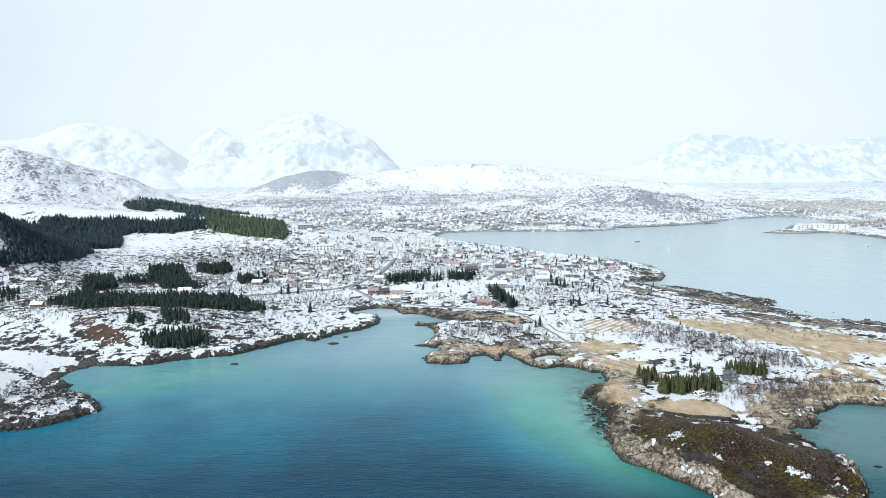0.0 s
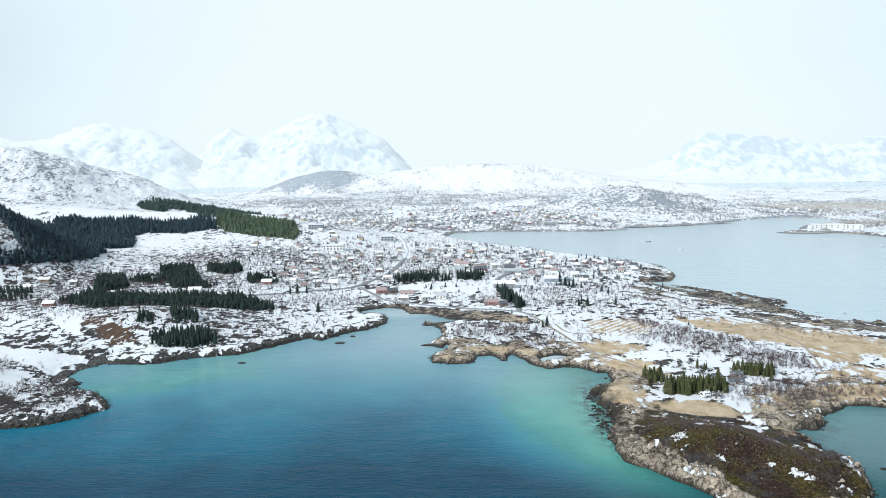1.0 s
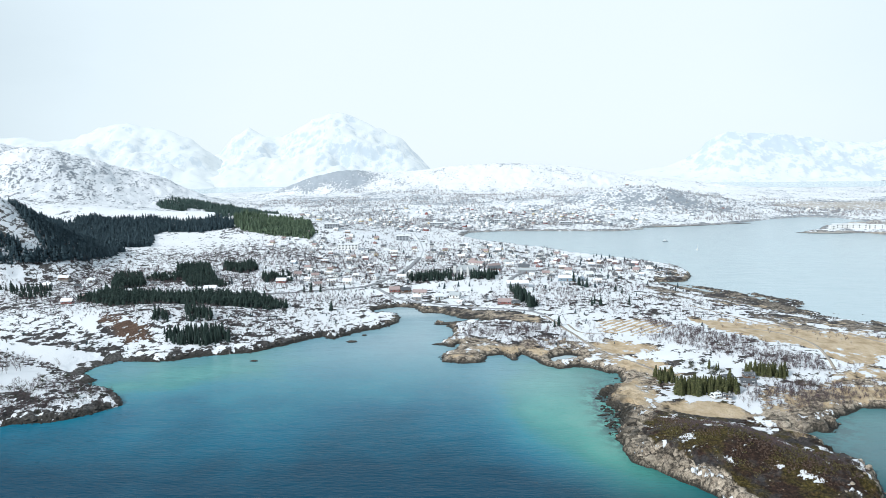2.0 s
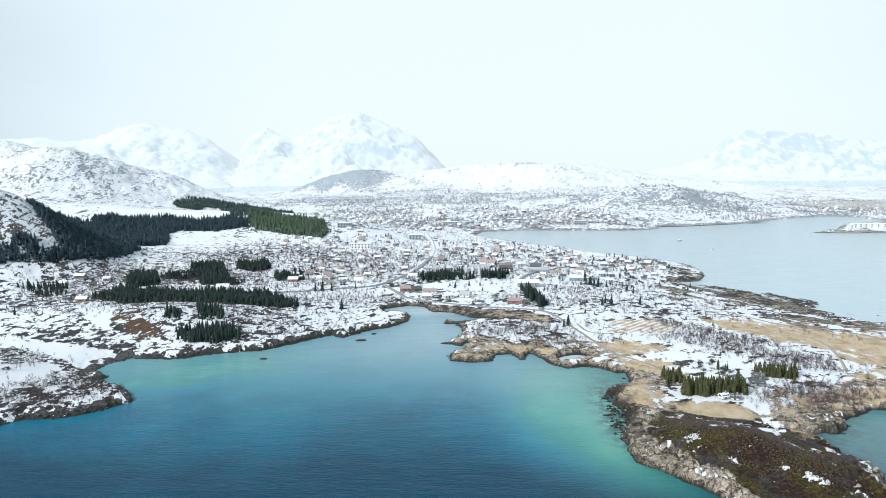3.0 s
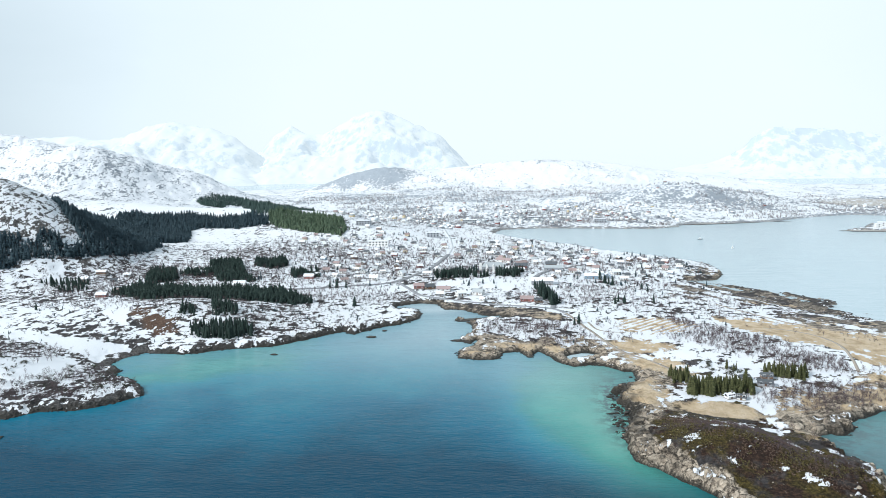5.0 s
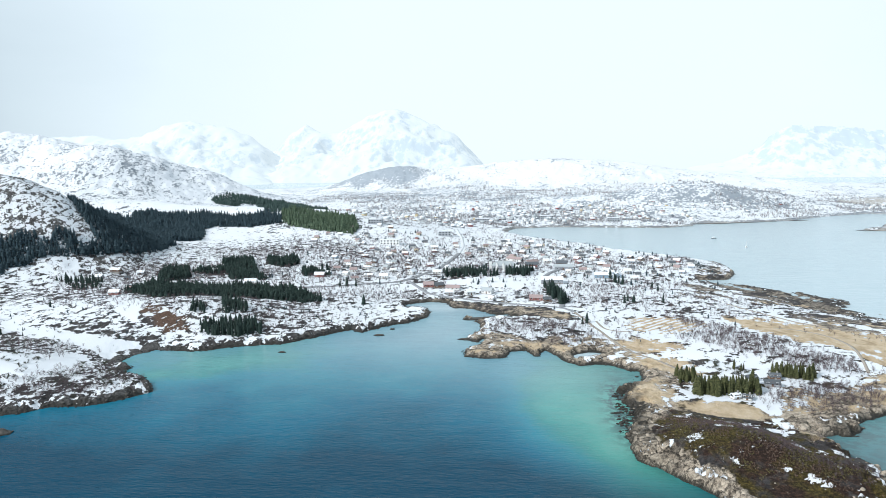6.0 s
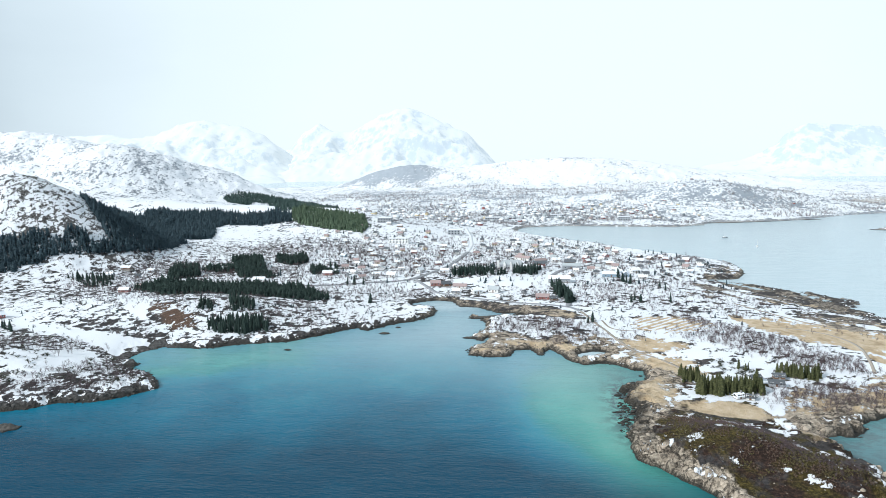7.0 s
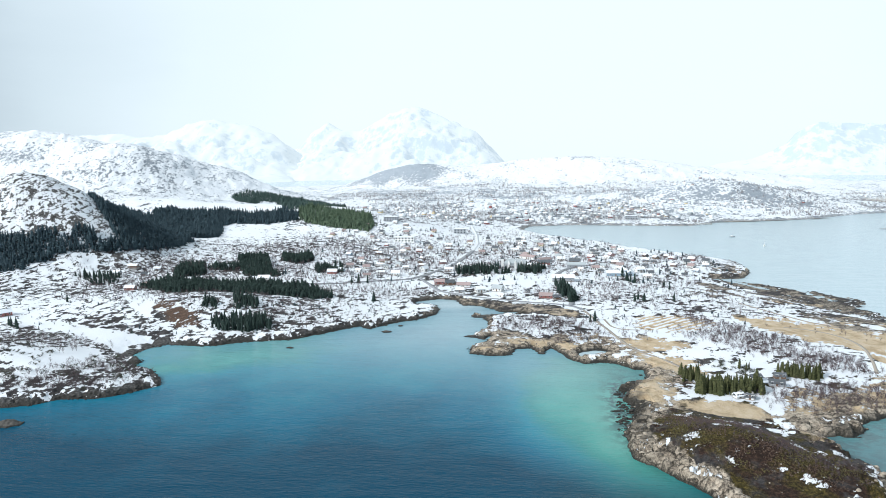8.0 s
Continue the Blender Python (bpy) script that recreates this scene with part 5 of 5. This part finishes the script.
SHORE_HOUSES = [("white", "red", 16, 8, 3.2, 5.6, -40, 612, -5), ("white", "snowy", 11, 8, 4.5, 7.4, -23, 592, 30), ("white", "grey", 12, 8, 4.2, 7.2, -8, 597, -20),
                ("red", "red", 14, 8, 3.4, 6, 34, 571, -4), ("brown", "slate", 8, 6, 3, 5, 43, 566, 10), ("grey", "snowy", 26, 11, 5, 8, 49, 642, 3),
                ("grey", "grey", 24, 10, 5, 7.5, 63, 718, 0), ("brown", "slate", 15, 9, 4.5, 7.5, 63, 753, -8), ("grey", "slate", 9, 5.5, 2.7, 4.4, 151, 357, -8),
                ("white", "slate", 7, 5, 2.6, 4.2, 143, 364.5, 20)]
CABINS_AND_HALLS = [("brown", "slate", 7, 5, 2.5, 4, 156, 369, 0), ("white", "snowy", 5.5, 4, 2.2, 3.6, 128, 337.5, 25),
                    ("white", "slate", 5, 4, 2.2, 3.6, 133, 336.5, -15), ("white", "snowy", 11, 8, 4, 7, -114, 660, 0), ("white", "snowy", 11, 8, 4.4, 7.4, -90, 684, 70),
                    ("blue", "snowy", 22, 9, 4.5, 7, 99, 673, 0), ("white", "snowy", 12, 8, 4, 7, 125, 706, 25), ("blue", "snowy", 11, 8, 4, 7, 114, 681, 80),
                    ("red", "snowy", 12, 8, 3.8, 6.4, -357, 439, 60), ("white", "red", 26, 11, 4, 6.5, 12, 790, -35), ("grey", "red", 20, 10, 4, 6.5, 30, 765, 40),
                    ("red", "slate", 16, 9, 4, 7, 30, 735, 10)]
KNOWN = WEST_HOUSES + SHORE_HOUSES + CABINS_AND_HALLS
for wall, roof, l, w, eaves, ridge, x, y, turn in KNOWN:
    made = house(wall, roof, l * 0.76, w * 0.76, eaves * 0.76, ridge * 0.76)
    made.matrix_basis = settle(made, x, y, turn)
taken = [(k[6], k[7], k[2] * 0.8) for k in KNOWN] + [(-4, 690, 32), (-152, 911, 50)]


def village(spots, count, seed, templates, gap):
    """Scatters copies of the templates over patches (x, y, half length, half width, turn, share) of the plan."""
    g = random.Random(seed)
    share, made, tries = [s[5] for s in spots], 0, 0
    lots = []
    while made < count and tries < count * 30:
        tries += 1
        cx, cy, rx, ry, turn, _ = g.choices(spots, share)[0]
        a, r = g.uniform(0, 6.283), math.sqrt(g.random())
        u, v, t = r * math.cos(a) * rx, r * math.sin(a) * ry, radians(turn)
        x, y = cx + u * math.cos(t) - v * math.sin(t), cy + u * math.sin(t) + v * math.cos(t)
        if not off_road(x, y, 6) or any((x - p) ** 2 + (y - q) ** 2 < ((d + gap) * 0.62) ** 2 for p, q, d in taken):
            continue
        taken.append((x, y, gap))
        lots.append((x, y, turn + g.choice((0, 0, 90, 20, -25)) + g.uniform(-8, 8)))
        made += 1
    p = np.array(lots)
    h, s = land(p[:, 0], p[:, 1])
    k = 0
    for (x, y, turn), z, inland in zip(lots, h, s):
        if inland < 7:
            continue
        i = k if k < len(templates) else g.randrange(len(templates))
        at = pose(x, y, float(z) + 0.25, 0, 0, turn)
        if k < len(templates):
            templates[i].matrix_basis = at
            ob = templates[i]
        else:
            ob = copy_thing(templates[i], at)
        f = g.uniform(0.58, 0.84)
        ob.scale = (f, f, f * g.uniform(0.9, 1.1))
        k += 1


near_kinds = [house(*k) for k in (("white", "grey"), ("red", "snowy"), ("white", "slate", 8.2, 6.8, 3.8, 6.4), ("ochre", "red"), ("grey", "snowy"), ("white", "slate", 8.6, 6.8, 3.2, 5.6), ("blue", "snowy"),
                                  ("white", "snowy", 11, 7, 3, 5), ("brown", "snowy", 9, 6, 2.6, 4.6), ("white", "snowy", 7.5, 6, 2.8, 5), ("grey", "slate", 7, 5, 2.5, 4.2), ("white", "red", 9, 7, 3, 5.4))]
village([(130, 770, 85, 55, -35, 3.2), (150, 728, 48, 34, -20, 2.4), (30, 730, 50, 50, 0, 0.8), (60, 840, 60, 70, -40, 1.4), (-130, 700, 80, 60, 10, 0.8), (-120, 800, 80, 90, 0, 1.4), (-5, 900, 70, 90, 0, 1.6),
         (-180, 930, 90, 70, 0, 1.2), (-10, 585, 50, 14, -10, 0.4), (90, 690, 50, 30, 0, 0.8), (-330, 600, 60, 60, 0, 0.15)], 165, 5, near_kinds, 13.5)


def far_town(spots, count, seed):
    """The far side of the lagoon: many small houses in one object, paled to imitate haze, walls and roofs in their own
    materials.
    """
    g = np.random.default_rng(seed)
    l, w, e, r = 4.6, 3.4, 3.2, 5.4
    wall = np.array([(-l, -w, -2), (l, -w, -2), (l, w, -2), (-l, w, -2), (-l, -w, e), (l, -w, e), (l, w, e), (-l, w, e), (-l, 0, r), (l, 0, r)], float)
    wall_f = np.array([(0, 1, 5), (0, 5, 4), (2, 3, 7), (2, 7, 6), (1, 2, 6), (1, 6, 5), (5, 6, 9), (3, 0, 4), (3, 4, 7), (7, 4, 8)])
    top = np.array([(-l - .4, -w - .5, e - .3), (l + .4, -w - .5, e - .3), (l + .4, 0, r + .05), (-l - .4, 0, r + .05), (l + .4, w + .5, e - .3), (-l - .4, w + .5, e - .3)], float)
    top = np.concatenate([top, top + (0, 0, 0.3)])
    top_f = np.array([(6, 7, 8), (6, 8, 9), (9, 8, 10), (9, 10, 11), (0, 1, 7), (0, 7, 6), (4, 5, 11), (4, 11, 10), (1, 2, 8), (1, 8, 7), (2, 4, 10), (2, 10, 8), (0, 6, 9), (0, 9, 3), (3, 9, 11), (3, 11, 5)])
    share = np.array([s[5] for s in spots])
    pick = g.choice(len(spots), count, p=share / share.sum())
    sp = np.array(spots)[pick]
    a, q = g.uniform(0, 6.283, count), np.sqrt(g.uniform(0, 1, count))
    x, y = sp[:, 0] + q * np.cos(a) * sp[:, 2], sp[:, 1] + q * np.sin(a) * sp[:, 3]
    h, s = land(x, y)
    keep = s > 8
    x, y, h = x[keep], y[keep], h[keep]
    turn = np.radians(g.choice([0, 0, 90, 20, -25], len(x)) + g.uniform(-10, 10, len(x)))
    size = g.uniform(0.5, 0.95, len(x))
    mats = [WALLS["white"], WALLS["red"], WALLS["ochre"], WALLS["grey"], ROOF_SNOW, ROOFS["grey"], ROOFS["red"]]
    places, faces, index, start = [], [], [], 0
    for corners, tris, first in ((wall, wall_f, 0), (top, top_f, 4)):
        c, sn = np.cos(turn)[:, None], np.sin(turn)[:, None]
        px, py = (corners[:, 0] * c - corners[:, 1] * sn) * size[:, None] + x[:, None], (corners[:, 0] * sn + corners[:, 1] * c) * size[:, None] + y[:, None]
        places.append(np.stack([px, py, corners[:, 2] * size[:, None] + h[:, None] + 0.3], 2).reshape(-1, 3))
        faces.append((tris[None] + (np.arange(len(x)) * len(corners))[:, None, None] + start).reshape(-1, 3))
        # mostly white and grey, so that the colours stand in for haze
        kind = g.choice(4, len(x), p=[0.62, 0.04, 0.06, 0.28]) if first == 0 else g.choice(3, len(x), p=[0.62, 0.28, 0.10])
        index.append(np.repeat(kind + first, len(tris)))
        start += len(x) * len(corners)
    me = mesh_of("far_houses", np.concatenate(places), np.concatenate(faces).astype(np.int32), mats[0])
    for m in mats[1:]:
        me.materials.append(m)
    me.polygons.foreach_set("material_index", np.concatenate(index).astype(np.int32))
    tagged(new("far_houses", me), "wooden houses of a far snowy town, coloured pale for haze", "houses", kind="stuff")


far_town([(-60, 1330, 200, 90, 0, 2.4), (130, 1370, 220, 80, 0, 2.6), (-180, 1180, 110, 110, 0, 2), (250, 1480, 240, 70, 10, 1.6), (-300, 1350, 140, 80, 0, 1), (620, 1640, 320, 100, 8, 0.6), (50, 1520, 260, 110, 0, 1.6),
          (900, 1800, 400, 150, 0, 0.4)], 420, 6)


def hall():
    """The long grey hall in the village: stepped gables, a hipped metal roof and rows of windows."""
    root = new("village_hall")
    bm = bmesh.new()
    box(bm, -17, 17, -7, 7, -2, 6)
    wall = part("wall", bm, WALLS["grey"], root)
    bm = bmesh.new()
    v = [bm.verts.new(p) for p in ((-17.8, -7.8, 6), (17.8, -7.8, 6), (17.8, 7.8, 6), (-17.8, 7.8, 6), (-11, 0, 11.2), (13, 0, 11.2))]
    for f in ((0, 1, 5, 4), (2, 3, 4, 5), (1, 2, 5), (3, 0, 4), (3, 2, 1, 0)):
        bm.faces.new([v[i] for i in f])
    part("roof", bm, ROOFS["grey"], root, "grey-green metal hipped roof")
    for x in (-9.5, 0.0, 9.5):
        bm = bmesh.new()
        gable_wall(bm, 6.0, 3.4, 7.2, 9.6)
        bmesh.ops.rotate(bm, verts=bm.verts, cent=(0, 0, 0), matrix=Matrix.Rotation(radians(90), 3, "Z"))
        bmesh.ops.translate(bm, verts=bm.verts, vec=(x, -5.4, 0))
        part("dormer", bm, TRIM, root)
    for k in range(9):
        bm = bmesh.new()
        x = -14.4 + 3.6 * k
        box(bm, x - 0.8, x + 0.8, -7.1, -6.95, 1.2, 3.6)
        edge = part("window", bm, TRIM, root)
        bm = bmesh.new()
        box(bm, x - 0.62, x + 0.62, -7.14, -6.95, 1.4, 3.4)
        part("pane", bm, PANE, edge)
    bm = bmesh.new()
    box(bm, -21, -17, -3, 3, -2, 11)
    tower = part("tower", bm, TRIM, root)
    bm = bmesh.new()
    bmesh.ops.create_cone(bm, cap_ends=True, segments=4, radius1=3.6, radius2=0.1, depth=4, matrix=Matrix.Translation((-19, 0, 13)) @ Matrix.Rotation(radians(45), 4, "Z"))
    part("spire", bm, ROOFS["slate"], tower)
    return tagged(root, "long grey hall with dormers and a pale metal roof among spruces", "hall")


grange = hall()
grange.matrix_basis = settle(None, 2, 694, 4)
grange.scale = (0.68, 0.68, 0.8)


def block(l, w, storeys, label, wall="white", bays=4):
    """A flat-roofed block with bands of windows."""
    root = new("block")
    bm = bmesh.new()
    box(bm, -l / 2, l / 2, -w / 2, w / 2, -2, storeys * 3.2, 0.1)
    part("wall", bm, WALLS[wall], root)
    bm = bmesh.new()
    box(bm, -l / 2 - 0.3, l / 2 + 0.3, -w / 2 - 0.3, w / 2 + 0.3, storeys * 3.2 + 0.003, storeys * 3.2 + 0.4)
    part("roof", bm, ROOF_SNOW, root, "flat snow-covered roof")
    n = int(l / bays)
    for s in range(storeys):
        for k in range(n):
            x = -l / 2 + l * (k + 0.5) / n
            bm = bmesh.new()
            box(bm, x - 0.9, x + 0.9, -w / 2 - 0.06, -w / 2 + 0.05, s * 3.2 + 0.9, s * 3.2 + 2.5)
            part("window", bm, PANE, root)
    return tagged(root, label, "building", "large buildings")


block(26, 9, 2, "white apartment block with rows of dark windows").matrix_basis = settle(None, -157, 905, 2)
for x, y, l, w, turn in ((640, 1222, 24, 14, -4), (664, 1214, 30, 16, -6), (692, 1206, 22, 14, -8), (618, 1205, 10, 8, 0)):
    block(l, w, 2, "white quayside warehouse on a low spit", bays=8).matrix_basis = settle(None, x, y, turn)
for x, y, l, turn in ((-95, 1000, 30, 5), (-200, 1010, 34, 0), (60, 1330, 40, 4), (-60, 1290, 44, 0), (180, 1300, 36, -3)):
    block(l * 0.6, 10, 2, "long pale village building with a snowy roof", "grey").matrix_basis = settle(None, x, y, turn)


# ---------------------------------------------------------------- quay and boats
CONCRETE = plain("quay_concrete", (0.42, 0.42, 0.40), 0.85, 0.2, 1.5)
bm = bmesh.new()
box(bm, -26, 26, -4, 4, -3, 2.2, 0.15)
quay = part("quay", bm, CONCRETE, None)
quay.matrix_basis = pose(284, 1247, 0, 0, 0, 12)
tagged(quay, "low grey concrete quay reaching into a lagoon", "quay", kind="structure")


def boat(l, hull_mat, mast, label):
    root = new("boat")
    bm = bmesh.new()
    n, rows = 9, []
    for k in range(n):
        f = k / (n - 1)
        half = l * 0.16 * math.sqrt(max(1 - f ** 3, 0.001)) * (0.8 + 0.2 * min(f * 4, 1))
        rows.append([bm.verts.new((l * (f - 0.5), y * half, z + 0.5 * f * f)) for y, z in ((-0.3, -0.5), (-1, 0.9), (1, 0.9), (0.3, -0.5))])
    for a, b in zip(rows, rows[1:]):
        for i in range(4):
            bm.faces.new([a[i], a[(i + 1) % 4], b[(i + 1) % 4], b[i]])
    bm.faces.new(rows[0])
    bm.faces.new(rows[-1][::-1])
    bmesh.ops.recalc_face_normals(bm, faces=bm.faces)
    part("hull", bm, hull_mat, root)
    bm = bmesh.new()
    box(bm, -l * 0.25, l * 0.08, -l * 0.09, l * 0.09, 0.9, 2.6, 0.12)
    part("wheelhouse", bm, TRIM, root)
    if mast:
        bm = bmesh.new()
        bmesh.ops.create_cone(bm, segments=6, cap_ends=True, radius1=0.14, radius2=0.07, depth=mast, matrix=Matrix.Translation((0, 0, mast / 2 + 0.9)))
        part("mast", bm, TRIM, root)
    return tagged(root, label, "boat", "boats")


for k, (x, y, l, hull_mat, mast, turn, label) in enumerate(((297, 1056, 8, WALLS["grey"], 3, 5, "small grey fishing boat lying on calm water"), (312, 951, 7, TRIM, 8, 60, "small white sailing boat on calm water"),
                                                           (600, 976, 7, TRIM, 3, 20, "small white motor boat on calm water"), (262, 1237, 18, TRIM, 16, 8, "white boat with a tall mast beside a quay"),
                                                           (272, 1239, 16, TRIM, 15, 12, "white boat with a tall mast beside a quay"), (286, 1240, 14, TRIM, 14, 12, "white boat with a tall mast beside a quay"))):
    boat(l, hull_mat, mast, label).matrix_basis = pose(x, y, 0, 0, 0, turn)


def beacon():
    """A white post with a ladder-like frame on the headland."""
    root = new("shore_beacon")
    for x in (-0.35, 0.35):
        bm = bmesh.new()
        bmesh.ops.create_cone(bm, segments=8, cap_ends=True, radius1=0.14, radius2=0.10, depth=4.4, matrix=Matrix.Translation((x, 0, 1.9)))
        part("post", bm, TRIM, root)
    bm = bmesh.new()
    box(bm, -0.55, 0.55, -0.08, 0.08, 3.3, 3.9, 0.03)
    part("board", bm, TRIM, root)
    return tagged(root, "white-painted shore beacon standing on tan grass", "beacon")


beacon().matrix_basis = pose(99, 331, height_at(99, 331))
